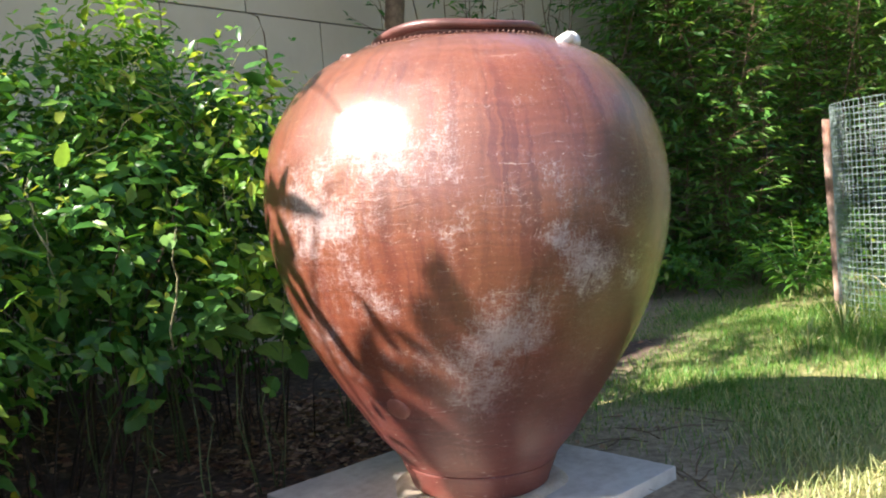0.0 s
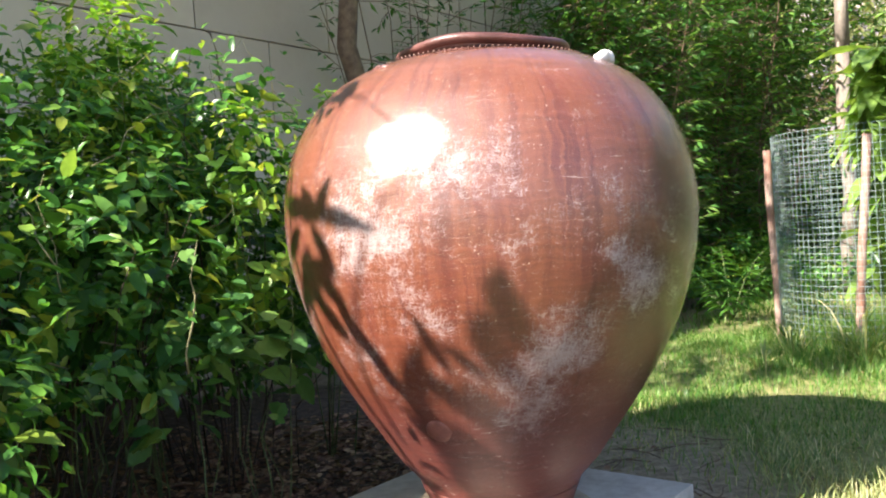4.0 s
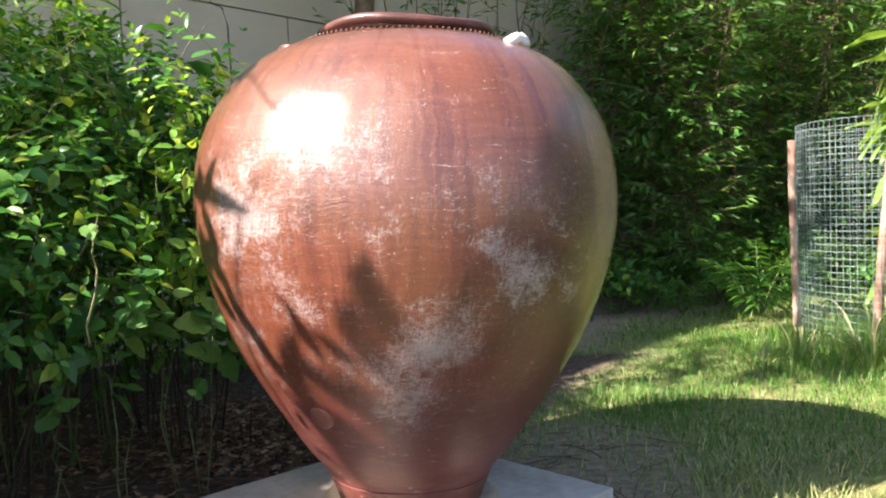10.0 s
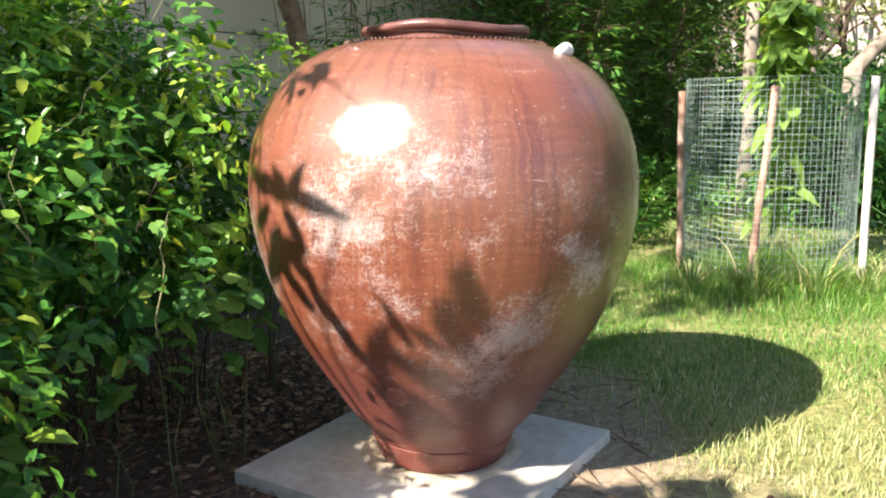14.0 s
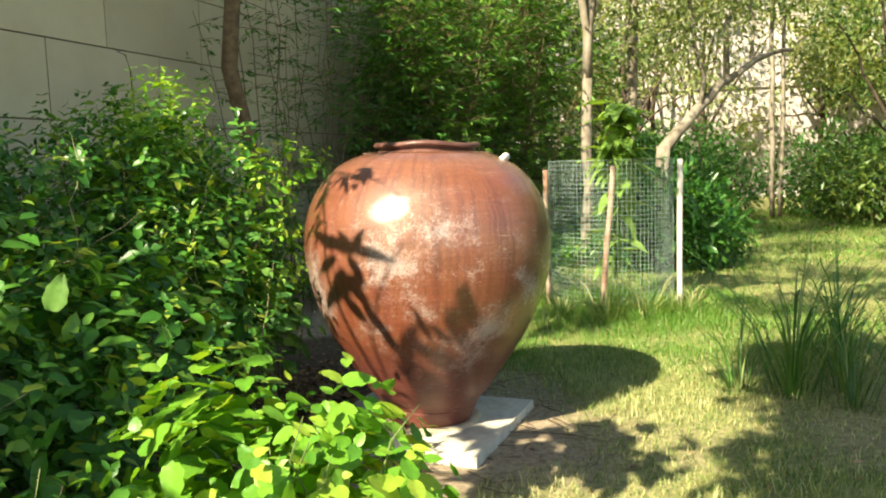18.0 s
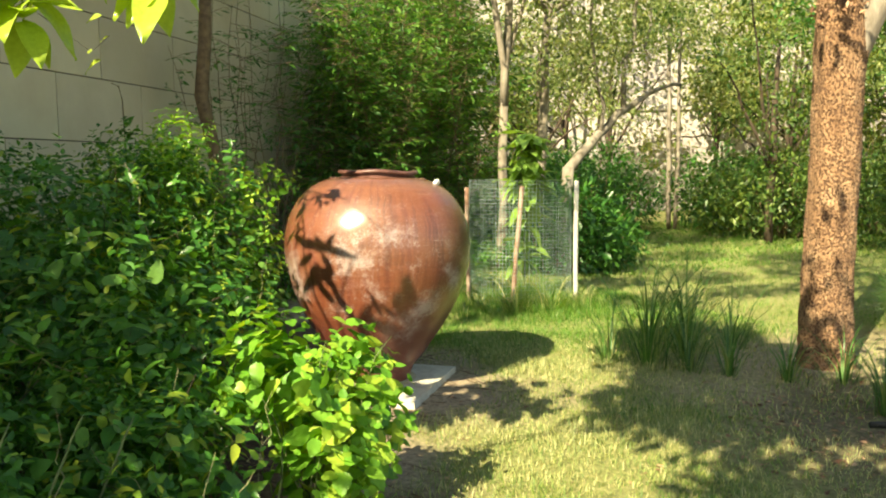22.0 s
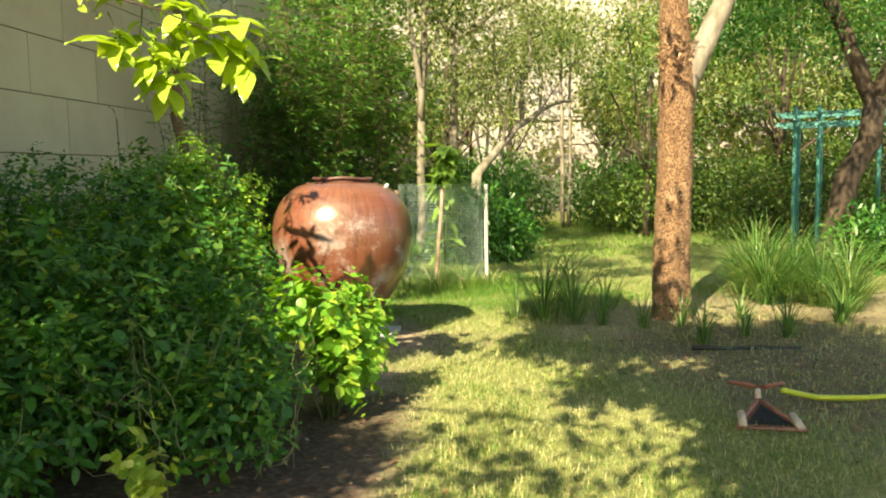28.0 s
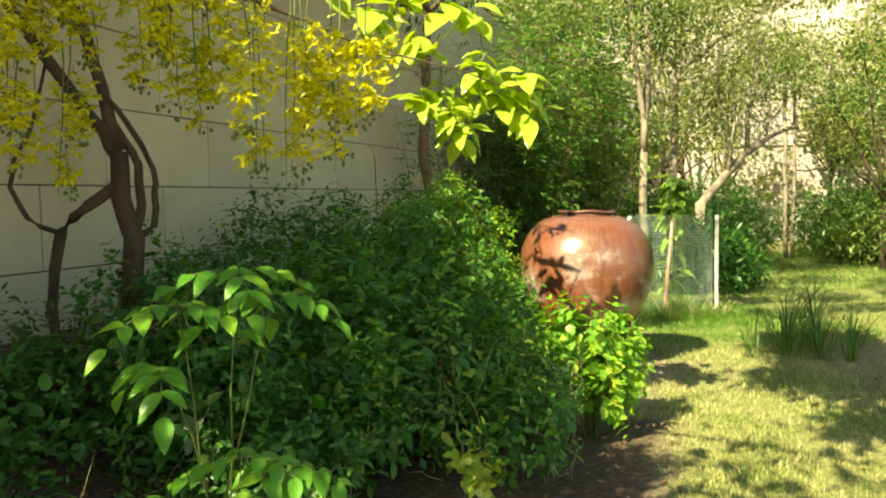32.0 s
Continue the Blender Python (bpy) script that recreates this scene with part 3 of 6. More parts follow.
# ---- ground ----
def build_ground():
    xs = np.concatenate([[-400, -120, -40, -16], np.arange(-9, 18.01, 0.2), [24, 40, 120, 400]])
    ys = np.concatenate([[-400, -120, -40, -16], np.arange(-9, 18.01, 0.2), [24, 40, 120, 400]])
    vs = [(x, y, gz(x, y) if abs(x) < 19 and abs(y) < 19 else 0.0) for y in ys for x in xs]
    n = len(xs)
    fs = [(j * n + i, j * n + i + 1, (j + 1) * n + i + 1, (j + 1) * n + i) for j in range(len(ys) - 1) for i in range(n - 1)]
    me = mesh_of("ground", vs, fs, M_GROUND)
    att = me.color_attributes.new("turf", "FLOAT_COLOR", "POINT")
    col = np.ones((len(vs), 4))
    near = [abs(v[0]) < 19 and abs(v[1]) < 19 for v in vs]
    col[:, 0] = [turf_at(v[0], v[1]) if k else 0.7 for v, k in zip(vs, near)]
    col[:, 1] = [dark_soil_at(v[0], v[1]) if k else 0.3 for v, k in zip(vs, near)]
    att.data.foreach_set("color", col.ravel())
    return tagged(new("ground", me), "brown garden soil with thin patchy lawn grass", "ground", kind="structure")


build_ground()
rng = random.Random(5)
nrg = np.random.default_rng(7)


def scatter_grass():
    P, L = [], []
    tries = 0
    while len(P) < 210000 and tries < 900000:
        tries += 1
        far = rng.random()
        x, y = (rng.uniform(-2.6, 4.5), rng.uniform(-3.6, 6.5)) if far < 0.6 else (rng.uniform(-7, 2.5), rng.uniform(-9, -2.5)) if far < 0.75 else (rng.uniform(-1, 15), rng.uniform(2, 15))
        k = turf_at(x, y)
        if k < 0.06 or rng.random() > k * (0.35 + 0.65 * (0.5 + noise.noise((x * 2.2, y * 2.2, 9.0)))) :
            continue
        P.append((x, y, gz(x, y) - 0.004))
        tall = 1.0 + max(0.0, noise.noise((x * 1.3, y * 1.3, 1.0))) * 1.3
        near_cage = math.hypot(x - 3.0, y - 5.2)
        if near_cage < 1.1:
            tall *= 4.6 - 3.0 * near_cage
        L.append(rng.uniform(0.025, 0.06) * tall * (1.0 if far < 0.75 else 1.35))
    for _ in range(2600):
        a, r = rng.uniform(0, 6.283), abs(rng.gauss(0, 0.45))
        x, y = 3.0 + r * math.cos(a), 5.3 + r * math.sin(a)
        P.append((x, y, gz(x, y) - 0.004))
        L.append(rng.uniform(0.1, 0.36) * max(0.35, 1.0 - 0.6 * r))
    P, L = np.array(P), np.array(L)
    n = len(P)
    a = nrg.uniform(0, 2 * np.pi, n)
    lean = nrg.uniform(0.15, 1.0, n)
    D = np.stack([np.cos(a) * lean, np.sin(a) * lean, np.ones(n)], 1)
    U = np.stack([np.cos(a), np.sin(a), np.full(n, -0.3)], 1)
    W = nrg.uniform(0.0025, 0.0055, n) * (1 + (np.abs(P[:, 1]) > 6.5) * 1.2)
    back = P[:, 1] + 0.3 * P[:, 0] + nrg.normal(0, 0.35, n) > 3.9
    for pick, mat, label in ((~back, M_GRASS, "short patchy green and straw-coloured lawn grass"), (back, M_LUSH, "longer lush green lawn grass in dappled shade")):
        me = leaf_mesh("lawn_grass", P[pick], D[pick], -U[pick], L[pick], W[pick], "blade", mat)
        tagged(new("lawn_grass", me), label, "grass", kind="stuff")


scatter_grass()


def scatter_litter(n=14000):
    P = []
    while len(P) < n:
        x, y = (rng.uniform(-6, 6), rng.uniform(-4, 7)) if rng.random() < 0.42 else rng.choice(((rng.uniform(-2.0, 0.2), rng.uniform(2.3, 4.8)), (rng.uniform(-1.4, -0.2), rng.uniform(3.4, 4.6)), (rng.uniform(1.0, 4.6), rng.uniform(-2.6, 1.6)), (rng.uniform(-6, -3.6), rng.uniform(-2.5, 1.5))))
        k = max(turf_at(x, y), 0.8 if x > -0.4 and 1.2 < y < 3.3 else 0.0)
        if rng.random() < 1 - 0.9 * k:
            P.append((x, y, gz(x, y) + 0.006))
    P = np.array(P)
    a = nrg.uniform(0, 2 * np.pi, n)
    D = np.stack([np.cos(a), np.sin(a), nrg.uniform(-0.15, 0.25, n)], 1)
    U = np.stack([nrg.normal(0, 0.35, n), nrg.normal(0, 0.35, n), np.ones(n)], 1)
    L = nrg.uniform(0.015, 0.06, n)
    me = leaf_mesh("leaf_litter", P, D, U, L, L * nrg.uniform(0.4, 0.8, n), "ovate", M_DRY)
    tagged(new("leaf_litter", me), "dry brown fallen leaves strewn over bare soil", "leaf litter", kind="stuff")


scatter_litter()


def scatter_twigs(n=420):
    so = Soup()
    for _ in range(n):
        x, y = rng.uniform(-2.4, 1.6), rng.uniform(0.6, 4.2)
        if turf_at(x, y) > 0.5:
            continue
        a, ln = rng.uniform(0, 6.28), rng.uniform(0.06, 0.35)
        p = [(x + math.cos(a) * ln * u + rng.uniform(-0.01, 0.01), y + math.sin(a) * ln * u + rng.uniform(-0.01, 0.01), gz(x, y) + 0.006 + rng.uniform(0, 0.012)) for u in (0, 0.33, 0.66, 1)]
        so.tube(p, [0.003, 0.0028, 0.0022, 0.001], 4)
    tagged(so.make("fallen_twigs", M_STEM), "thin dry brown twigs fallen on the soil", "twigs", kind="stuff")


scatter_twigs()

# ---- house wall: stone panels in running bond ----
WALL_O, WALL_A = Vector((-1.44, 6.03, 0)), radians(49.5)
WALL_U = Vector((math.cos(WALL_A), math.sin(WALL_A), 0))
WALL_N = Vector((math.sin(WALL_A), -math.cos(WALL_A), 0))
WALL_H = 5.6


def wall_place(s, d, z=0.0):
    p = WALL_O + WALL_U * s + WALL_N * d
    return Vector((p.x, p.y, z))


def build_wall():
    m = Matrix.Translation(wall_place(0.0, -0.15, WALL_H / 2)) @ Matrix.Rotation(WALL_A, 4, "Z")
    me = bpy.data.meshes.new("wall_house")
    bm = box_bm(30.0, 0.26, WALL_H)
    bm.to_mesh(me)
    bm.free()
    me.materials.append(M_JOINT)
    core = new("wall_house", me)
    core.matrix_world = m
    tagged(core, "beige stone-panelled house wall with dark joints", "wall", kind="structure")
    pw, ph, gap = 1.35, 0.605, 0.011
    bm = box_bm(pw - gap, 0.03, ph - gap, 0.003)
    pm = bpy.data.meshes.new("panel")
    bm.to_mesh(pm)
    bm.free()
    pm.materials.append(M_PANEL)
    for row in range(9):
        z = 0.08 + ph * (row + 0.5)
        off = 0.025 if row % 2 == 0 else 0.7
        for i in range(-9, 9):
            o = new("panel", pm)
            o.parent = core
            o.location = (off + pw * (i + 0.5), -0.132, z - WALL_H / 2)
    return core


build_wall()


# ---- jar and slab ----
JAR = Vector((0.042, 2.925, 0.05))
JAR_PROFILE = [(0.0, 0.0), (0.2, 0.0), (0.235, 0.012), (0.25, 0.05), (0.268, 0.094), (0.266, 0.1), (0.272, 0.106), (0.285, 0.13), (0.345, 0.2), (0.405, 0.29), (0.475, 0.395), (0.545, 0.51),
               (0.602, 0.63), (0.645, 0.75), (0.672, 0.86), (0.685, 0.97), (0.681, 1.07), (0.662, 1.17), (0.625, 1.265), (0.57, 1.35), (0.5, 1.42),
               (0.42, 1.466), (0.345, 1.492), (0.284, 1.5)]
RIM_PROFILE = [(0.286, 1.498), (0.266, 1.51), (0.266, 1.522), (0.29, 1.526), (0.296, 1.537), (0.288, 1.549), (0.265, 1.553), (0.244, 1.546), (0.238, 1.525), (0.245, 1.47), (0.34, 1.41)]


def lathe(profile, seg=96, wob=0.0):
    v, f = [], []
    for i, (r, z) in enumerate(profile):
        for k in range(seg):
            a = 2 * math.pi * k / seg
            w = 1 + wob * noise.noise((math.cos(a) * 1.4, math.sin(a) * 1.4, z * 2.0))
            dz = wob * 0.6 * noise.noise((math.cos(a) * 1.1 + 5, math.sin(a) * 1.1, 1.0)) if z > 1.5 else 0
            v.append((r * w * math.cos(a), r * w * math.sin(a), z + dz))
    for i in range(len(profile) - 1):
        for k in range(seg):
            k2 = (k + 1) % seg
            f.append((i * seg + k, i * seg + k2, (i + 1) * seg + k2, (i + 1) * seg + k))
    return v, f


def fine(profile, n=4):
    """A smoother profile through the given rings."""
    out = []
    p = [profile[0]] + list(profile) + [profile[-1]]
    for i in range(1, len(p) - 2):
        for k in range(n):
            t = k / n
            out.append(tuple(0.5 * (2 * p[i][c] + (p[i + 1][c] - p[i - 1][c]) * t + (2 * p[i - 1][c] - 5 * p[i][c] + 4 * p[i + 1][c] - p[i + 2][c]) * t * t
                                    + (3 * p[i][c] - p[i - 1][c] - 3 * p[i + 1][c] + p[i + 2][c]) * t ** 3) for c in (0, 1)))
    out.append(profile[-1])
    return out


def jar_radius(z):
    for (r0, z0), (r1, z1) in zip(JAR_PROFILE[1:], JAR_PROFILE[2:]):
        if z0 <= z <= z1:
            return r0 + (r1 - r0) * (z - z0) / (z1 - z0)
    return 0.3


def build_jar():
    jar = new("storage_jar")
    jar.matrix_world = Matrix.Translation(JAR) @ Matrix.Rotation(radians(1.6), 4, "Y") @ Matrix.Rotation(radians(-0.4), 4, "X")
    tagged(jar, "giant brown glazed clay storage jar on a white slab", "jar")
    v, f = lathe(fine(JAR_PROFILE[1:]), 128, 0.008)
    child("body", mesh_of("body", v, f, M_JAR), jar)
    v, f = lathe(fine(RIM_PROFILE, 3), 96, 0.022)
    child("rim", mesh_of("rim", v, f, M_RIM), jar, "dark rolled clay rim")
    so = Soup()
    for k in range(120):
        a = 2 * math.pi * k / 120
        r, z = 0.35, 1.491
        so.tube([(r * math.cos(a - 0.014), r * math.sin(a - 0.014), z), (r * math.cos(a), r * math.sin(a), z + 0.006), (r * math.cos(a + 0.014), r * math.sin(a + 0.014), z)], [0.0014, 0.003, 0.0014], 5)
    so.make("beaded_band", M_BEAD, jar, "row of small raised clay beads")
    for ang, mat, lab in ((-36, M_WHITEWASH, "white limed lug handle"), (-144, M_RIM, "dark clay lug handle"), (36, M_RIM, "dark clay lug handle"), (144, M_RIM, "dark clay lug handle")):
        so = Soup()
        pts, rad = [], []
        for i in range(9):
            u = i / 8 - 0.5
            a = radians(ang) + u * 0.3
            lift = math.cos(u * math.pi)
            big = 1.0 if mat is M_WHITEWASH else 0.25
            r = 0.418 + 0.02 * lift
            pts.append((r * math.cos(a), r * math.sin(a), 1.447 + 0.026 * lift * big))
            rad.append((0.013 + 0.008 * lift) * (0.45 + 0.55 * big))
        so.tube(pts, rad, 10, True, 0.2).make("lug_handle", mat, jar, lab)
    a = math.atan2(2.538 - JAR.y, -0.189 - JAR.x)
    r = jar_radius(0.37)
    so = Soup()
    d = Vector((math.cos(a), math.sin(a), -0.45)).normalized()
    c = Vector((r * math.cos(a), r * math.sin(a), 0.37))
    so.tube([c - d * 0.02, c + d * 0.006, c + d * 0.011, c + d * 0.013], [0.042, 0.039, 0.03, 0.005], 16, True, 0.15)
    so.make("bung", M_BUNG, jar, "round terracotta bung plugging a drain hole")
    return jar


build_jar()


def build_slab():
    bm = box_bm(1.03, 1.03, 0.06, 0.004)
    bmesh.ops.subdivide_edges(bm, edges=list(bm.edges), cuts=3, use_grid_fill=True)
    me = bpy.data.meshes.new("stone_slab")
    bm.to_mesh(me)
    bm.free()
    me.materials.append(M_MARBLE)
    slab = new("stone_slab", me)
    slab.matrix_world = pose(0.0, 2.945, 0.02, 0, 0, 45)
    tagged(slab, "square pale marble slab lying on bare soil", "stone slab")
    v, f = lathe([(0.2, 0.03), (0.265, 0.046), (0.285, 0.042), (0.3, 0.031), (0.305, 0.028)], 48, 0.12)
    mo = child("mortar_bed", mesh_of("mortar_bed", v, f, M_MORTAR), slab, "rough yellowish mortar bed")
    mo.location = Vector((0.03, -0.03, 0.0))


build_slab()


# ---- plants ----
def cloud(blobs, n, lump=0.35, freq=1.6, shell=0.3, rs=None):
    """Points near the uneven surface of joined ellipsoids (cx, cy, cz, rx, ry, rz), with outward normals."""
    rs = rs or nrg
    vol = np.array([b[3] * b[4] + b[4] * b[5] + b[3] * b[5] for b in blobs])
    which = rs.choice(len(blobs), n, p=vol / vol.sum())
    B = np.array(blobs)[which]
    d = unit(rs.normal(0, 1, (n, 3)))
    wob = np.array([noise.noise(Vector(v * freq * 1.5) + Vector(b[:3]) * 3) for v, b in zip(d, B)])
    r = 1 + lump * wob - np.abs(rs.normal(0, shell, n))
    P = B[:, :3] + d * B[:, 3:] * np.maximum(r, 0.1)[:, None]
    return P, unit(d / B[:, 3:])


def foliage(name, parent, blobs, n, size, mat, shape="diamond", ratio=0.62, droop=0.35, lump=0.35, shell=0.3, freq=1.6, label="", low=0.03):
    P, N = cloud(blobs, n, lump, freq, shell)
    keep = P[:, 2] > low
    P, N = P[keep], N[keep]
    k = len(P)
    D = unit(nrg.normal(0, 1, (k, 3)) * 0.9 + N * 0.7 + np.array([0, 0, -droop]))
    U = unit(N * 0.7 + np.array([0, 0, 0.9]) + nrg.normal(0, 0.45, (k, 3)))
    L = size * nrg.uniform(0.55, 1.35, k)
    return tagged(child(name, leaf_mesh(name, P, D, U, L, L * ratio * nrg.uniform(0.8, 1.2, k), shape, mat), parent, label), kind="stuff")


def sprigs(name, parent, blobs, n, size, mat, shape="ovate", ratio=0.72, lump=0.4, shell=0.25, low=0.1, nodes=3, up=0.8, label=""):
    """Shoot tips, each with pairs of opposite leaves that shrink towards the tip."""
    P, N = cloud(blobs, n, lump, 1.8, shell)
    keep = P[:, 2] > low + nrg.uniform(0, 0.12, len(P))
    P, N = P[keep], N[keep]
    k = len(P)
    A = unit(N * 0.75 + np.array([0, 0, up]) + nrg.normal(0, 0.4, (k, 3)))
    B = unit(np.cross(A, nrg.normal(0, 1, (k, 3))))
    C = np.cross(A, B)
    big = size * nrg.uniform(0.6, 1.3, k)
    out = [[], [], [], []]
    for j in range(nodes):
        base = P + A * (big * 0.55 * j)[:, None]
        for sgn in (1, -1):
            side = (B if j % 2 == 0 else C) * sgn
            sag = nrg.uniform(-0.5, 0.35, k)[:, None]
            out[0].append(base)
            out[1].append(unit(side + A * (0.15 + 0.25 * j) + np.array([0, 0, 1.0]) * sag + nrg.normal(0, 0.15, (k, 3))))
            out[2].append(unit(A + nrg.normal(0, 0.2, (k, 3))))
            out[3].append(big * (1 - 0.27 * j) * nrg.uniform(0.75, 1.15, k))
    P, D, U, L = (np.concatenate(o) for o in out)
    pick = nrg.random(len(P)) < 0.88
    P, D, U, L = P[pick], D[pick], U[pick], L[pick]
    return tagged(child(name, leaf_mesh(name, P, D, U, L, L * ratio * nrg.uniform(0.85, 1.15, len(P)), shape, mat), parent, label), kind="stuff")


def stems(parent, base, blobs, n, r0, mat, label="", seg=5):
    so = Soup()
    for _ in range(n):
        b = rng.choice(blobs)
        tip = Vector((b[0] + rng.uniform(-0.8, 0.8) * b[3], b[1] + rng.uniform(-0.8, 0.8) * b[4], b[2] + rng.uniform(-0.2, 1.0) * b[5]))
        foot = Vector((base[0] + (tip.x - base[0]) * rng.uniform(0.1, 0.7), base[1] + (tip.y - base[1]) * rng.uniform(0.1, 0.7), 0))
        foot.z = gz(foot.x, foot.y) - 0.02
        r = r0 * rng.uniform(0.6, 1.3)
        so.tube(bend(foot, tip, rng.uniform(0, 0.15), 5, 0.05, rng), [r, r * 0.9, r * 0.8, r * 0.65, r * 0.5, r * 0.25], seg)
    return tagged(so.make("branching", mat, parent, label), kind="stuff")


def shrub(name, label, base, blobs, n, size, mat, n_stems=24, r0=0.008, stem_mat=None, category="shrub", leafy=False, **kw):
    e = tagged(new(name), label, category)
    (sprigs if leafy else foliage)("foliage", e, blobs, n, size, mat, **kw)
    stems(e, base, blobs, n_stems, r0, stem_mat or M_STEM)
    return e


def blob(x, y, r, z, rz):
    return (x, y, z, r, r, rz)


# large leafy bushes between the wall and the lawn
# M_DARK puts shade into the leaf colour of the bushes by the wall
BUSHES = (
    ("dense green leafy bush with crinkled leaves beside the jar", (-1.0, 3.7), [(-0.98, 3.8, 1.15, 0.5, 0.55, 0.68), (-1.4, 4.2, 1.3, 0.5, 0.5, 0.68), (-0.7, 4.15, 0.85, 0.4, 0.35, 0.6)], 720, 0.088, M_BUSH, 0.62),
    ("sprawling green bush with yellowish upright shoots", (-1.6, 3.1), [(-1.7, 3.1, 1.05, 0.72, 0.65, 0.75), (-1.3, 3.55, 1.3, 0.42, 0.42, 0.45), (-1.15, 2.95, 0.85, 0.35, 0.4, 0.5)], 900, 0.084, M_BUSH, 0.66),
    ("dense dark green bush in the shade", (-2.3, 2.0), [(-2.4, 2.1, 0.95, 0.85, 0.75, 0.8), (-2.1, 1.5, 0.7, 0.7, 0.55, 0.65), (-1.55, 2.0, 0.65, 0.55, 0.55, 0.6)], 1250, 0.09, M_BUSH, 0.46),
    ("dense dark green bush against the house wall", (-3.1, 2.7), [(-3.2, 2.6, 1.1, 0.75, 0.75, 0.72), (-2.6, 3.3, 1.05, 0.6, 0.6, 0.72), (-2.0, 4.1, 0.95, 0.55, 0.55, 0.72)], 1080, 0.084, M_DARK, 0.3),
    ("dark green leafy bush spreading over the soil", (-3.0, 1.0), [(-3.1, 1.1, 0.75, 0.75, 0.7, 0.72), (-2.7, 0.45, 0.5, 0.65, 0.5, 0.55), (-3.3, 0.2, 0.45, 0.45, 0.4, 0.5), (-2.1, 0.6, 0.4, 0.5, 0.45, 0.45)], 1368, 0.09, M_BUSH, 0.08),
    ("green leafy bush at the edge of the lawn", (-1.9, 1.0), [(-1.95, 1.25, 0.55, 0.5, 0.5, 0.55), (-2.05, 0.5, 0.42, 0.5, 0.42, 0.45), (-2.3, -0.05, 0.32, 0.42, 0.35, 0.36)], 650, 0.09, M_BUSH, 0.06),
    ("low dark green bush below the wall", (-3.9, 1.5), [(-3.95, 1.5, 0.95, 0.5, 0.5, 0.5), (-3.7, 0.7, 0.7, 0.4, 0.4, 0.45)], 504, 0.084, M_DARK, 0.3),
    # a few real leaves and twigs, thickened with dark foliage to deepen the shade
    ("sparse dark undergrowth at the foot of the flowering tree", (-4.9, 0.2), [(-4.8, 0.3, 0.62, 0.42, 0.4, 0.42), (-5.15, -0.35, 0.45, 0.4, 0.4, 0.36), (-4.85, -0.95, 0.32, 0.32, 0.32, 0.28), (-5.4, 0.25, 0.55, 0.5, 0.4, 0.5), (-5.0, 0.75, 0.7, 0.4, 0.4, 0.5)], 900, 0.085, M_DARK, 0.06),
    ("dark green bush under the flowering tree", (-4.0, 0.3), [(-4.05, 0.1, 0.6, 0.5, 0.5, 0.55), (-4.3, 0.55, 0.9, 0.5, 0.45, 0.62), (-4.05, 0.3, 0.95, 0.4, 0.4, 0.5), (-3.75, -0.35, 0.42, 0.42, 0.38, 0.42)], 1150, 0.085, M_DARK, 0.08),
)
BUSH_STEMS = []
shrub("undergrowth", "dark tangled undergrowth behind the bushes along the wall", (-1.9, 3.8), [(-1.3, 5.3, 0.5, 0.5, 0.5, 0.5), (-1.85, 4.65, 0.55, 0.6, 0.5, 0.5), (-2.5, 3.9, 0.7, 0.6, 0.5, 0.5), (-0.6, 5.9, 0.5, 0.5, 0.5, 0.5)], 2800, 0.1, M_DARK, 20, 0.004, M_BARK_DARK)
for label, base, blobs, n, size, mat, low in BUSHES:
    e = shrub("bush", label, base, blobs, int(n * 1.15), size * 0.95, mat, 26, 0.0042, M_BARK_DARK, leafy=True, low=max(low - 0.16, 0.06), ratio=0.64)
    # smaller inner leaves, darkened for the shade inside, fill the depth of the bush
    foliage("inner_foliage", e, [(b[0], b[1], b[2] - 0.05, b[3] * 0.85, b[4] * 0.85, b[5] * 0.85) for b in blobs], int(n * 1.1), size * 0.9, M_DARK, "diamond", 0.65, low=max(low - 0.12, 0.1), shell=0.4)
    foliage("broad_foliage", e, blobs, n // 6, size * 1.0, M_BROAD if mat is M_BUSH else M_BUSH, "quilted", 0.75, low=low + 0.2)
    BUSH_STEMS.append((e, blobs))
for x, y, z, r, n in ((-0.91, 2.88, 0.62, 0.14, 16), (-0.75, 3.18, 0.55, 0.14, 16), (-1.06, 2.79, 0.4, 0.06, 3), (-1.3, 2.95, 0.8, 0.12, 8)):
    shrub("low_plant", "low green plant with broad crinkled leaves under the bush", (x, y), [(x, y, z, r, r, r * 1.3)], n, 0.105, M_BROAD, 2, 0.0028, M_GREENSTEM, "plant", True, shape="quilted", ratio=0.82, low=0.14)


def arching_stems(parent, spots, n):
    """Pale bare shoots that arch over and through the outside of a bush."""
    so = Soup()
    for _ in range(n):
        x, y, z, rx, ry, rz = rng.choice(spots)
        a = rng.uniform(2.6, 6.0)
        p = Vector((x + rx * 0.9 * math.cos(a), y + ry * 0.9 * math.sin(a), z + rz * rng.uniform(-0.9, 0.5)))
        b = a + rng.uniform(-1.3, 1.3)
        q = Vector((x + rx * 1.12 * math.cos(b), y + ry * 1.12 * math.sin(b), p.z + rng.uniform(0.05, 0.5)))
        r = rng.uniform(0.0018, 0.0038)
        so.tube(bend(p, q, -rng.uniform(-0.06, 0.14), 6, 0.025, rng), [r, r, r * 0.9, r * 0.8, r * 0.7, r * 0.55, r * 0.3], 5)
    tagged(so.make("arching_stem", M_PALESTEM, parent, "pale arching shoots"), kind="stuff")


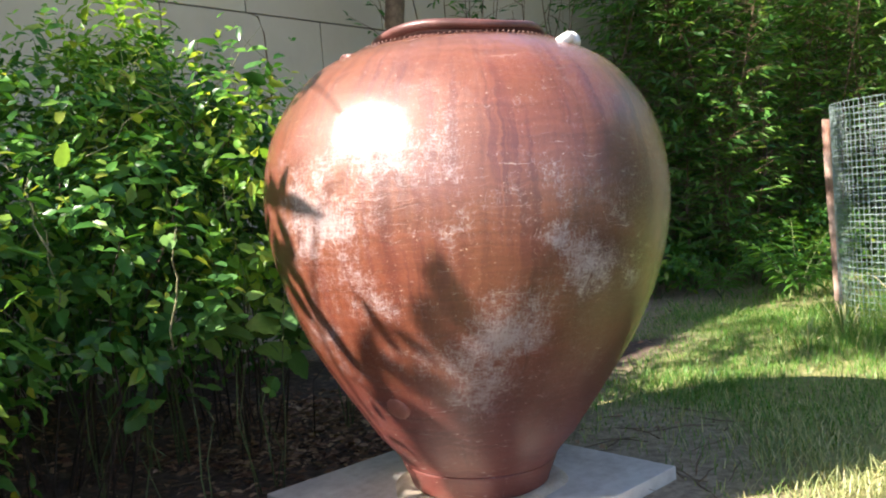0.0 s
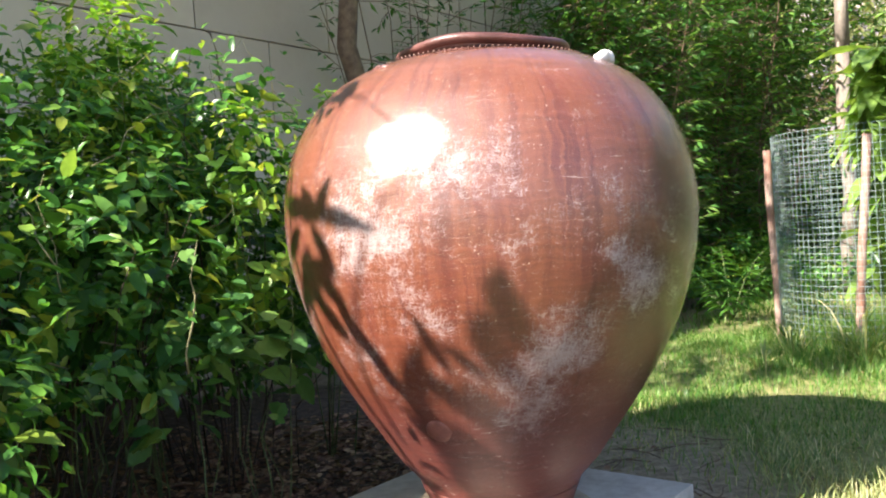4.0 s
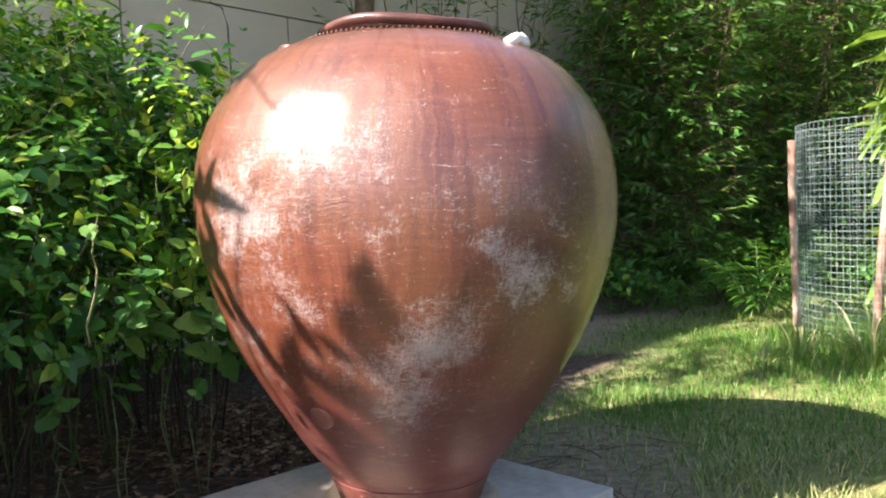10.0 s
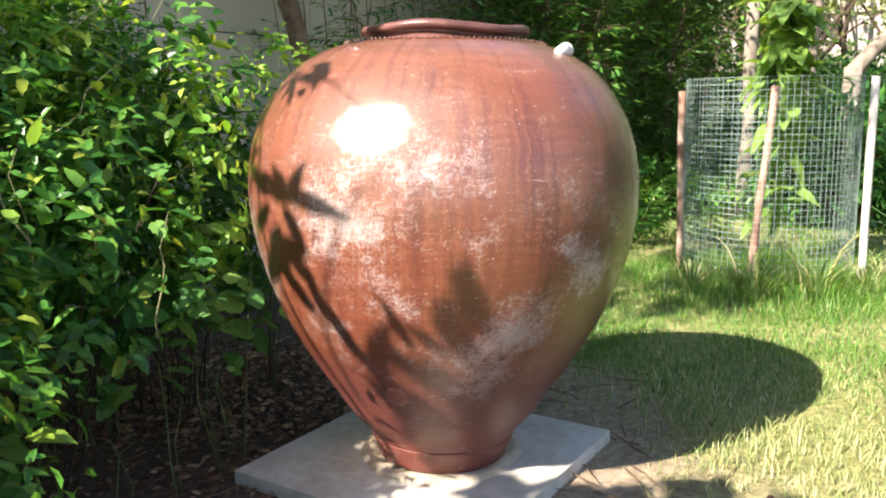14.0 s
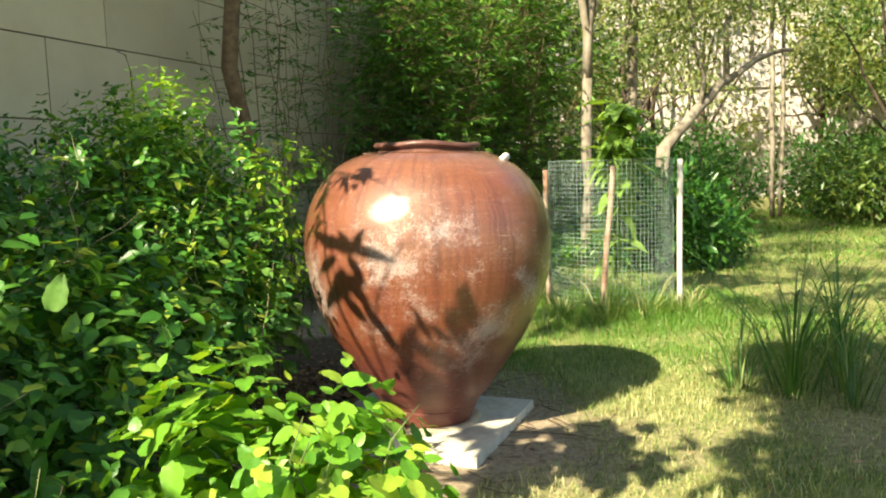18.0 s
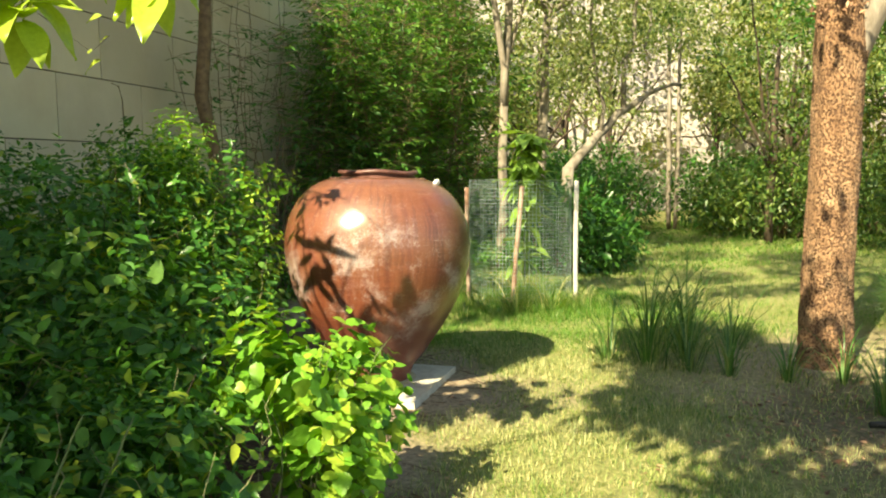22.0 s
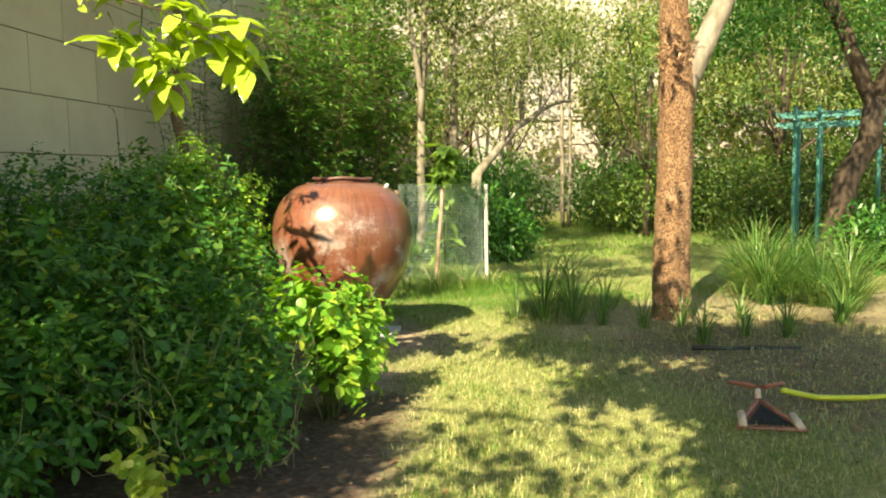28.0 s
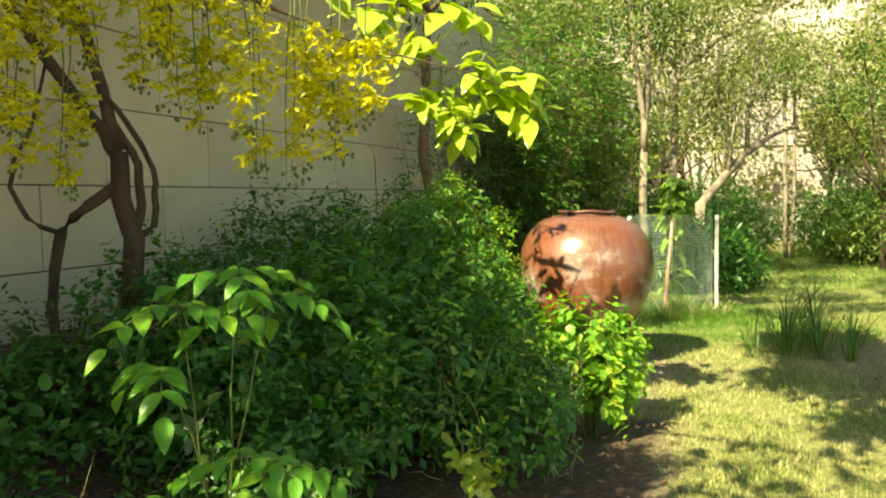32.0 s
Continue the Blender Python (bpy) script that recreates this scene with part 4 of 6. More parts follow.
for e, blobs in BUSH_STEMS:
    arching_stems(e, blobs, 30)
shrub("mint_plant", "bright green crinkle-leaved plant at the edge of the lawn", (-1.3, 0.75), [(-1.36, 0.72, 0.7, 0.28, 0.3, 0.28), (-1.12, 0.78, 0.53, 0.27, 0.3, 0.38), (-0.98, 0.98, 0.28, 0.22, 0.24, 0.26), (-1.2, 0.6, 0.35, 0.22, 0.22, 0.28)], 300, 0.1, M_BRIGHT, 34, 0.005, M_GREENSTEM, "plant", True, shape="quilted", ratio=0.78, low=0.05)
shrub("leafy_sprig", "small yellow-green sprig at the foot of the bush", (-2.97, -1.05), [(-2.97, -1.05, 0.51, 0.1, 0.1, 0.13)], 12, 0.085, M_YOUNG, 4, 0.003, M_PALESTEM, "plant", True, shape="quilted", ratio=0.8, low=0.04)
for x, y, z in ((-2.42, -0.1, 0.92), (-2.22, 0.02, 0.88), (-2.05, 0.2, 0.8)):
    h = Soup().tube(bend((x - 0.16, y - 0.05, z - 0.34), (x, y, z), 0.01, 5, 0.004, rng), [0.003, 0.004, 0.005, 0.005, 0.004, 0.002], 6, True, 0.3).make("flower_spike", M_GREENSTEM)
    tagged(h, "pale green unopened flower spike rising from the bush", "flower spike", "flower spikes")
shrub("leafy_shoots", "upright yellow-green sunlit shoots rising from the bush", (-1.3, 3.6), [(-1.26, 3.36, 1.72, 0.24, 0.22, 0.3), (-1.3, 3.3, 1.5, 0.3, 0.28, 0.3)], 190, 0.075, M_BRIGHT, 8, 0.004, M_GREENSTEM, "plant", True, ratio=0.45, up=1.4)
shrub("leafy_shoots", "tall yellow-green shoots on thin pale stems above the bush", (-1.5, 3.4), [(-1.5, 3.35, 1.52, 0.3, 0.3, 0.3)], 110, 0.07, M_BRIGHT, 9, 0.004, M_GREENSTEM, "plant", True, ratio=0.5, up=1.2)
shrub("leafy_shoots", "yellow-green leaves at the foot of the bush beside the jar", (-0.74, 3.0), [(-0.74, 3.12, 0.98, 0.13, 0.13, 0.24), (-0.8, 3.2, 1.3, 0.14, 0.14, 0.2)], 60, 0.075, M_BRIGHT, 3, 0.003, M_GREENSTEM, "plant", True)
shrub("leafy_shoots", "pale green leaves against the jar's shoulder", (-0.6, 4.0), [(-0.45, 3.9, 1.5, 0.2, 0.15, 0.14)], 30, 0.06, M_BRIGHT, 6, 0.004, M_GREENSTEM, "plant", True)

def tree(name, label, trunk, limbs, blobs, n, size, mat, bark, shape="diamond", ratio=0.5, lump=0.5, shell=0.35, category="tree"):
    e = new(name)
    tagged(e, label, category)
    so = Soup()
    pts, radii = trunk
    so.tube(pts, radii, 14, True, 0.12)
    so.make("trunk", bark, e)
    if limbs:
        for pts, radii in limbs:
            Soup().tube(pts, radii, 8, True, 0.1).make("limb", bark, e)
    if n:
        foliage("crown", e, blobs, n, size, mat, shape, ratio, 0.3, lump, shell, low=0.4)
    return e


def limb_to(a, b, r0, r1, n=6, sag=0.1, jit=0.08):
    return bend(a, b, sag, n, jit, rng), [r0 + (r1 - r0) * i / n for i in range(n + 1)]


# slender tree by the wall behind the jar
# its outreaching limbs and leaf masses are unseen, added to shade the lawn
tree("slender_tree", "slender brown tree trunk standing close to the wall", ([(-0.2, 6.62, 0), (-0.18, 6.6, 1.4), (-0.28, 6.5, 1.9), (-0.4, 6.42, 2.4), (-0.33, 6.45, 3.0), (-0.25, 6.5, 4.6)], [0.085, 0.078, 0.075, 0.075, 0.07, 0.05]), [limb_to((-0.27, 6.5, 4.4), (-1.7, 4.3, 4.7), 0.04, 0.012), limb_to((-0.27, 6.5, 4.3), (0.6, 5.0, 5.0), 0.04, 0.012)], [(-0.2, 6.6, 5.0, 0.9, 0.9, 0.7), (-1.7, 4.2, 4.6, 1.0, 0.7, 0.4), (0.4, 5.0, 5.0, 0.9, 0.7, 0.4)], 1500, 0.15, M_MID, M_STEM)

# thick-trunked tree on the lawn
T = Vector((3.45, 1.65, 0))


def rugged(pts, radii, rings, seg, depth):
    """A trunk with furrowed bark."""
    v, f = [], []
    pts = [Vector(p) for p in pts]
    for i in range(rings):
        u = i / (rings - 1) * (len(pts) - 1)
        k = min(int(u), len(pts) - 2)
        p, r = pts[k].lerp(pts[k + 1], u - k), radii[k] + (radii[k + 1] - radii[k]) * (u - k)
        for j in range(seg):
            a = 2 * math.pi * j / seg
            q = Vector((math.cos(a), math.sin(a), 0))
            w = noise.noise(Vector((q.x * 1.3, q.y * 1.3, p.z * 0.9))) * 0.12 + depth * (abs(noise.noise(Vector((q.x * 6, q.y * 6, p.z * 2.6)))) + 0.6 * noise.noise(Vector((q.x * 14, q.y * 14, p.z * 7))))
            v.append(p + q * r * (1 + w))
    for i in range(rings - 1):
        for j in range(seg):
            j2 = (j + 1) % seg
            f.append((i * seg + j, i * seg + j2, (i + 1) * seg + j2, (i + 1) * seg + j))
    return v, f


def build_thick_tree():
    e = tagged(new("thick_tree"), "thick forked tree with rough brown bark in a soil bed", "tree")
    v, f = rugged([T + Vector(p) for p in ((0, 0, -0.05), (0, 0, 0.12), (-0.01, 0, 0.45), (0.0, 0, 1.2), (0.03, 0, 2.0), (0.05, 0.0, 2.5), (0.0, 0.0, 2.9), (-0.04, 0, 3.6), (-0.1, 0.05, 5.0))], [0.225, 0.2, 0.19, 0.182, 0.18, 0.195, 0.155, 0.13, 0.09], 190, 64, 0.085)
    child("trunk", mesh_of("trunk", v, f, M_BARK), e)
    v, f = rugged([T + Vector(p) for p in ((0.08, -0.03, 2.4), (0.22, -0.12, 2.8), (0.42, -0.25, 3.3), (0.72, -0.45, 4.1), (1.4, -0.9, 5.6))], [0.14, 0.125, 0.115, 0.1, 0.05], 70, 32, 0.12)
    child("limb", mesh_of("limb", v, f, M_BARK_GREY), e, "paler smooth grey limb")
    pts, radii = limb_to(T + Vector((-0.1, 0.05, 4.8)), T + Vector((-1.0, 0.8, 6.0)), 0.09, 0.04)
    Soup().tube(pts, radii, 8, True, 0.1).make("limb", M_BARK, e)
    # scaly fern-like growth where the trunk forks
    foliage("epiphyte", e, [(T.x - 0.02, T.y - 0.02, 2.95, 0.2, 0.2, 0.4)], 420, 0.05, M_DRY, "diamond", 0.5, lump=0.2, shell=0.1)
    # crown above the view, with outlying masses added to dapple the lawn
    foliage("crown", e, [(3.0, 2.2, 6.0, 1.6, 1.6, 0.8), (5.0, 0.7, 6.0, 1.6, 1.6, 0.9), (1.9, 1.9, 5.8, 0.8, 0.7, 0.35), (0.8, 3.6, 5.4, 0.9, 0.6, 0.3), (2.4, 4.8, 5.5, 1.0, 0.7, 0.3), (3.9, 3.6, 5.6, 1.1, 0.9, 0.4), (0.4, 5.4, 5.3, 0.6, 0.5, 0.25)], 9500, 0.13, M_MID, "diamond", 0.5)
    foliage("crown", e, [(-1.3, 1.5, 5.4, 0.8, 0.5, 0.25), (-0.7, 2.9, 5.4, 0.8, 0.5, 0.25), (0.8, 2.6, 5.4, 0.7, 0.5, 0.25), (-0.2, 4.2, 5.4, 0.7, 0.5, 0.25), (0.3, 1.5, 5.4, 0.8, 0.5, 0.25), (1.5, 1.2, 5.4, 0.8, 0.5, 0.25)], 3000, 0.15, M_MID, "diamond", 0.5)


build_thick_tree()

# multi-stemmed pale tree behind the cage
B = Vector((5.6, 8.0, 0))
# the flat outer crown masses are out of view, added to shade the lawn
tree("spreading_tree", "multi-stemmed pale-barked tree with a long leaning limb", ([B + Vector(p) for p in ((0, 0, 0), (0, 0, 0.8), (0.05, 0, 1.6))], [0.1, 0.09, 0.09]),
     [limb_to(B + Vector((0.05, 0, 1.55)), B + Vector((1.7, 0.5, 2.6)), 0.085, 0.06, 6, 0.05, 0.03), limb_to(B + Vector((1.7, 0.5, 2.6)), B + Vector((3.4, 1.0, 3.1)), 0.06, 0.03, 6, 0.1, 0.03),
      limb_to(B + Vector((1.6, 0.5, 2.5)), B + Vector((2.3, 0.9, 5.0)), 0.05, 0.03), limb_to(B + Vector((0.9, 0.25, 2.15)), B + Vector((1.0, 0.6, 4.6)), 0.035, 0.02), limb_to(B + Vector((2.2, 0.65, 2.8)), B + Vector((2.9, 1.2, 4.6)), 0.03, 0.015)],
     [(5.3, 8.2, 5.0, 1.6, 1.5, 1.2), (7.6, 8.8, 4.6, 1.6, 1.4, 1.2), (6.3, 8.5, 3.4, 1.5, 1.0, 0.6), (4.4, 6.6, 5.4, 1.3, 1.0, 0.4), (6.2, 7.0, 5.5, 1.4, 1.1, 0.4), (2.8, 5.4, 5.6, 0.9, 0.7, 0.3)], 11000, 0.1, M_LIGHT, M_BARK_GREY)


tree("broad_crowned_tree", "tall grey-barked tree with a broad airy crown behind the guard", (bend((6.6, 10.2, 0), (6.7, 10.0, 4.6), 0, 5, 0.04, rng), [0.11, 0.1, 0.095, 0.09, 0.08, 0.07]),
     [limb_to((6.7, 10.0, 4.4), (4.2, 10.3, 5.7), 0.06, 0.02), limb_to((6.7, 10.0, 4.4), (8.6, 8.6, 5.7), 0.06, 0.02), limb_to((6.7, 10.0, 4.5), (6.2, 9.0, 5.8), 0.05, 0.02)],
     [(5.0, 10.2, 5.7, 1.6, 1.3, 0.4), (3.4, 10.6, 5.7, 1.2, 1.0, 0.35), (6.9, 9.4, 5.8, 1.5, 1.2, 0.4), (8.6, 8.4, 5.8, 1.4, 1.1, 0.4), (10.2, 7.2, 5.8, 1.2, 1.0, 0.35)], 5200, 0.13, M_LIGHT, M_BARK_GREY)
tree("grey_tree", "slim grey-barked tree with upright stems behind the guard", (bend((4.62, 8.35, 0), (4.7, 8.4, 2.6), 0, 5, 0.03, rng), [0.085, 0.08, 0.075, 0.072, 0.07, 0.068]),
     [limb_to((4.7, 8.4, 2.5), (4.35, 8.5, 5.6), 0.06, 0.035), limb_to((4.7, 8.4, 2.55), (4.95, 8.5, 5.8), 0.075, 0.04), limb_to((4.85, 8.45, 3.4), (5.6, 8.6, 5.2), 0.035, 0.02)],
     [(4.5, 8.5, 5.2, 1.2, 1.1, 0.8), (5.4, 8.6, 4.9, 1.0, 1.0, 0.6)], 3000, 0.1, M_MID, M_BARK_GREY)

# tall stems and feathery shrubs along the wall
def feathery(name, label, s0, s1, d0, d1, h, n_stem, n_leaf, mat, size=0.075, zlo=0.3):
    e = tagged(new(name), label, "shrub")
    so = Soup()
    P, D = [], []
    for _ in range(n_stem):
        p = wall_place(rng.uniform(s0, s1), rng.uniform(d0, d1), 0)
        top = p + Vector((rng.uniform(-0.7, 0.7), rng.uniform(-0.7, 0.5), h * rng.uniform(0.6, 1.1)))
        pts = bend(p, top, 0, 8, 0.07, rng)
        so.tube(pts, [0.009 - 0.0008 * i for i in range(9)], 5)
        for _ in range(max(1, n_leaf // n_stem // 6)):
            u = rng.uniform(zlo, 1.0) * 8
            i = min(int(u), 7)
            q = pts[i].lerp(pts[i + 1], u - i)
            a = rng.uniform(0, 2 * math.pi)
            ln = rng.uniform(0.2, 0.6)
            w = Vector((math.cos(a), math.sin(a), rng.uniform(-0.2, 0.5)))
            end = q + w * ln
            so.tube([q, q.lerp(end, 0.5) + Vector((0, 0, 0.02)), end], [0.004, 0.003, 0.001], 3, False)
            for k in range(6):
                P.append(q.lerp(end, (k + 1) / 6))
                D.append((w.x + rng.uniform(-0.9, 0.9), w.y + rng.uniform(-0.9, 0.9), w.z - 0.35 + rng.uniform(-0.5, 0.4)))
    tagged(so.make("branching", M_STEM, e), kind="stuff")
    k = len(P)
    L = size * nrg.uniform(0.7, 1.5, k)
    child("foliage", leaf_mesh("foliage", np.array(P), np.array(D), unit(nrg.normal(0, 0.5, (k, 3)) + np.array([0, 0, 1])), L, L * 0.36, "diamond", mat), e)
    return e


feathery("bamboo_clump", "sparse thin-stemmed bamboo-like plants against the wall", 1.6, 3.4, 0.25, 0.7, 4.4, 16, 1900, M_DARK, 0.085, 0.2)
feathery("feathery_shrub", "tall dark feathery shrub beside the wall", 3.6, 6.0, 0.6, 1.8, 4.6, 26, 22000, M_FEATHER, 0.11, 0.06)
feathery("feathery_shrub", "tall feathery green shrub beside the wall", 5.6, 9.0, 0.6, 2.4, 5.0, 36, 24000, M_FEATHER, 0.11, 0.04)

for s0, d0, h0 in ((3.2, 1.3, 0.55), (4.2, 1.9, 0.6), (5.1, 2.2, 0.7), (6.0, 2.5, 0.6), (7.0, 2.8, 0.8), (2.2, 0.9, 0.5), (5.6, 3.0, 0.45)):
    p = wall_place(s0, d0)
    shrub("low_shrub", "low leafy green shrub at the edge of the lawn", (p.x, p.y), [(p.x, p.y, h0 * 0.5, 0.42, 0.42, h0 * 0.5), (p.x + 0.35, p.y + 0.2, h0 * 0.4, 0.35, 0.3, h0 * 0.42)], 260, 0.08, M_BUSH, 14, 0.004, M_GREENSTEM, leafy=True, low=0.03)

# ---- netted tree guard with its sapling ----
def build_guard():
    g = tagged(new("tree_guard"), "round wire-net tree guard held by three painted posts", "tree guard")
    c, r = Vector((3.07, 5.52, 0)), 0.6
    for foot, top, mat, lab in (((2.77, 5.25, -0.05), (2.83, 5.12, 1.4), M_POST_RUST, "rusty white-painted post, leaning"), ((3.47, 4.98, -0.05), (3.5, 5.0, 1.45), M_POST_WHITE, "white-painted post with rust"), ((2.55, 5.85, -0.05), (2.53, 5.85, 1.38), M_POST_RUST, "rusty post with flaking pale paint")):
        Soup().tube(bend(foot, top, 0, 6, 0.006, rng), [0.027] * 7, 10, True, 0.1).make("post", mat, g, lab)
    so = Soup()
    n, h = 88, 1.46
    for k in range(n):
        a = 2 * math.pi * k / n
        x, y = c.x + r * math.cos(a), c.y + r * math.sin(a)
        so.tube([(x, y, 0.02), (x, y, h)], [0.0017] * 2, 3, False)
    for j in range(35):
        z = 0.02 + j * (h - 0.02) / 34
        ring = [(c.x + r * math.cos(2 * math.pi * k / 36), c.y + r * math.sin(2 * math.pi * k / 36), z) for k in range(37)]
        so.tube(ring, [0.0017] * 37, 3, False)
    so.make("wire_net", M_NET, g, "pale teal square-meshed net")


build_guard()


def build_sapling():
    e = tagged(new("sapling"), "young tree with long drooping green leaves inside a guard", "sapling")
    pts = bend((3.1, 5.5, 0), (3.18, 5.5, 2.05), 0, 8, 0.015, rng)
    Soup().tube(pts, [0.014, 0.013, 0.012, 0.011, 0.01, 0.009, 0.008, 0.006, 0.003], 6).make("stem", M_GREENSTEM, e)
    tv, tf = SHAPES["ovate"]
    for k in range(130):
        u = (0.25 + 0.5 * rng.random()) if k < 30 else rng.uniform(0.66, 0.98)
        q = pts[min(int(u * 8), 7)].lerp(pts[min(int(u * 8), 7) + 1], u * 8 - int(u * 8)) if u < 1 else pts[8]
        a = rng.uniform(0, 2 * math.pi)
        L = rng.uniform(0.24, 0.44)
        me = leaf_mesh("leaf", [tuple(q)], [(math.cos(a), math.sin(a), rng.uniform(-1.1, 0.4))], [(0, 0, 1)], [L], [L * 0.36], "pointed", M_SAPLING)
        child("leaf", me, e)


build_sapling()


# ---- strap-leaved tufts ----
def tuft(x, y, h, n, spread=1.0, mat=None):
    e = tagged(new("grass_tuft"), "clump of long arching strap-like green leaves", "grass clump", group="strap-leaved clumps")
    n0 = int(n * 0.75)
    a = nrg.uniform(0, 2 * np.pi, n0)
    r = np.abs(nrg.normal(0, 0.06 * spread, n0))
    P = np.stack([x + r * np.cos(a), y + r * np.sin(a), np.full(n0, gz(x, y) - 0.01)], 1)
    lean = nrg.uniform(0.05, 0.75, n0) * spread
    D = np.stack([np.cos(a) * lean, np.sin(a) * lean, np.ones(n0)], 1)
    U = np.stack([-np.cos(a), -np.sin(a), lean], 1)
    L = h * nrg.uniform(0.35, 1.25, n0)
    W = nrg.uniform(0.007, 0.014, n0)
    for name, pick in (("upright_leaves", lean < 0.4 * spread), ("arching_leaves", lean >= 0.4 * spread)):
        tagged(child(name, leaf_mesh(name, P[pick], D[pick], U[pick], L[pick], W[pick], "strap", mat or M_TUFT), e), kind="stuff")


for x, y, h, n, sp in ((2.18, 2.35, 1.15, 85, 1.0), (2.3, 2.0, 0.8, 60, 1.0), (2.0, 2.6, 0.7, 40, 1.2), (2.45, 1.75, 0.55, 45, 1.0), (3.05, 1.2, 0.4, 50, 1.0), (3.9, 1.1, 0.45, 60, 1.0), (2.85, 2.6, 0.95, 60, 1.1), (2.55, 2.3, 0.75, 50, 1.0), (3.3, 2.5, 0.8, 40, 1.2), (2.73, 1.43, 0.42, 55, 0.8), (2.55, 0.55, 0.55, 70, 0.6), (3.35, 0.2, 0.55, 80, 0.9), (3.1, 0.5, 0.4, 40, 0.8),
                       (5.0, 1.5, 1.05, 620, 1.9), (5.5, 2.0, 1.15, 640, 1.9), (5.9, 1.0, 0.95, 480, 1.8), (5.3, 1.0, 0.9, 480, 1.8), (6.2, 1.9, 1.0, 480, 1.8), (5.2, 0.6, 0.85, 200, 1.2), (6.4, 0.3, 0.8, 200, 1.2), (4.5, 0.3, 0.6, 120, 1.0), (3.2, 3.2, 0.4, 40, 1.1)):
    tuft(x, y, h, n, sp)

for x, y, h, n, sp in ((2.62, 4.95, 0.42, 90, 1.7), (3.0, 4.8, 0.45, 90, 1.7), (3.4, 4.85, 0.36, 70, 1.6), (2.35, 5.3, 0.3, 60, 1.6), (3.75, 5.1, 0.3, 50, 1.5), (2.0, 5.0, 0.2, 40, 1.5)):
    tuft(x, y, h, n, sp, M_GRASS)


def fern(x, y, h, n):
    """Long arching fronds with paired narrow leaflets."""
    e = tagged(new("fern_plant"), "green plant with long fronds of narrow paired leaflets", "plant")
    fr = random.Random(int(x * 100))
    for k in range(n):
        a = 2 * math.pi * k / n + fr.uniform(-0.3, 0.3)
        ln = h * fr.uniform(0.75, 1.1)
        pts = [Vector((x + math.cos(a) * ln * 0.75 * u, y + math.sin(a) * ln * 0.75 * u, ln * (1.15 * u - 0.55 * u * u) + gz(x, y))) for u in (0, 0.2, 0.4, 0.6, 0.8, 1.0)]
        frond = Soup().tube(pts, [0.005, 0.0045, 0.004, 0.003, 0.0025, 0.001], 5).make("frond", M_GREENSTEM, e)
        for j in range(2, 13):
            u = j / 13 * 5
            q = pts[int(u)].lerp(pts[min(int(u) + 1, 5)], u - int(u))
            for sg in (1, -1):
                d = (math.cos(a + sg * 1.05), math.sin(a + sg * 1.05), fr.uniform(-0.3, 0.2))
                size = h * 0.24 * (1.15 - j / 15)
                child("leaflet", leaf_mesh("leaflet", [tuple(q)], [d], [(0, 0, 1)], [size], [size * 0.24], "ovate", M_FEATHER), frond)


fern(2.75, 7.1, 0.95, 9)
fern(2.2, 7.4, 0.7, 7)
fern(3.4, 6.9, 0.6, 7)


# ---- background planting ----
def far_tree(name, label, x, y, h, r, n, mat, size=0.14, low=0.25):
    blobs = []
    for _ in range(15):
        q = r * rng.uniform(0.28, 0.5)
        blobs.append((x + rng.uniform(-0.85, 0.85) * r, y + rng.uniform(-0.85, 0.85) * r, h * rng.uniform(low * 0.7, 0.98), q, q, q * rng.uniform(0.55, 0.8)))
    limbs = [limb_to((x, y, h * 0.25), b[:3], 0.04, 0.012) for b in blobs[:7]]
    return tree(name, label, (bend((x, y, 0), (x + 0.2, y, h * 0.7), 0, 5, 0.08, rng), [0.09, 0.08, 0.07, 0.06, 0.05, 0.03]), limbs, blobs, n, size, mat, M_BARK_DARK, lump=0.6, shell=0.45)


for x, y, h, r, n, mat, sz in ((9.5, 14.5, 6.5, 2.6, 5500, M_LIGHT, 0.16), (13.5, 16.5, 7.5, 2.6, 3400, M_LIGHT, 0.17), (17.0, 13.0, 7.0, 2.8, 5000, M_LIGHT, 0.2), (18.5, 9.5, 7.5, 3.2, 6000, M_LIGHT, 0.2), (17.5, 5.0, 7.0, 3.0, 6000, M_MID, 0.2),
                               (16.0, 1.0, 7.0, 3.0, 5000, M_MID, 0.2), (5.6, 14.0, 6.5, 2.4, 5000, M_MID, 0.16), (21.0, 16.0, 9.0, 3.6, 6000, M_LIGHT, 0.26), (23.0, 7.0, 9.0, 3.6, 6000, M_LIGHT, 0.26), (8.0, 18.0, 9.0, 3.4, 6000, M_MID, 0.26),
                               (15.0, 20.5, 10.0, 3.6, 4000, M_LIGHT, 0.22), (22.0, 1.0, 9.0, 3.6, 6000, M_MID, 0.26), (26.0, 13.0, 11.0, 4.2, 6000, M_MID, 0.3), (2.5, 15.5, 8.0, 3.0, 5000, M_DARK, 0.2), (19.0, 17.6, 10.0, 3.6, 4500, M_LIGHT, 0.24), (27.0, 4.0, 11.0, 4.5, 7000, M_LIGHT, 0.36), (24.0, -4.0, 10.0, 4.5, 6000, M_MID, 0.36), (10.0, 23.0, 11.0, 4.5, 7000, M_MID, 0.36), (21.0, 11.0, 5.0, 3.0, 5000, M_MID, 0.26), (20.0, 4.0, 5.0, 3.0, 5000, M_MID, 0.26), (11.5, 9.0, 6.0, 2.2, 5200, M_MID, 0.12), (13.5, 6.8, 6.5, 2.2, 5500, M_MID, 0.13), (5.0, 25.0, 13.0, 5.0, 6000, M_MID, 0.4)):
    far_tree("garden_tree", "leafy green garden tree across the lawn", x, y, h, r, n, mat, size=sz, low=0.22)
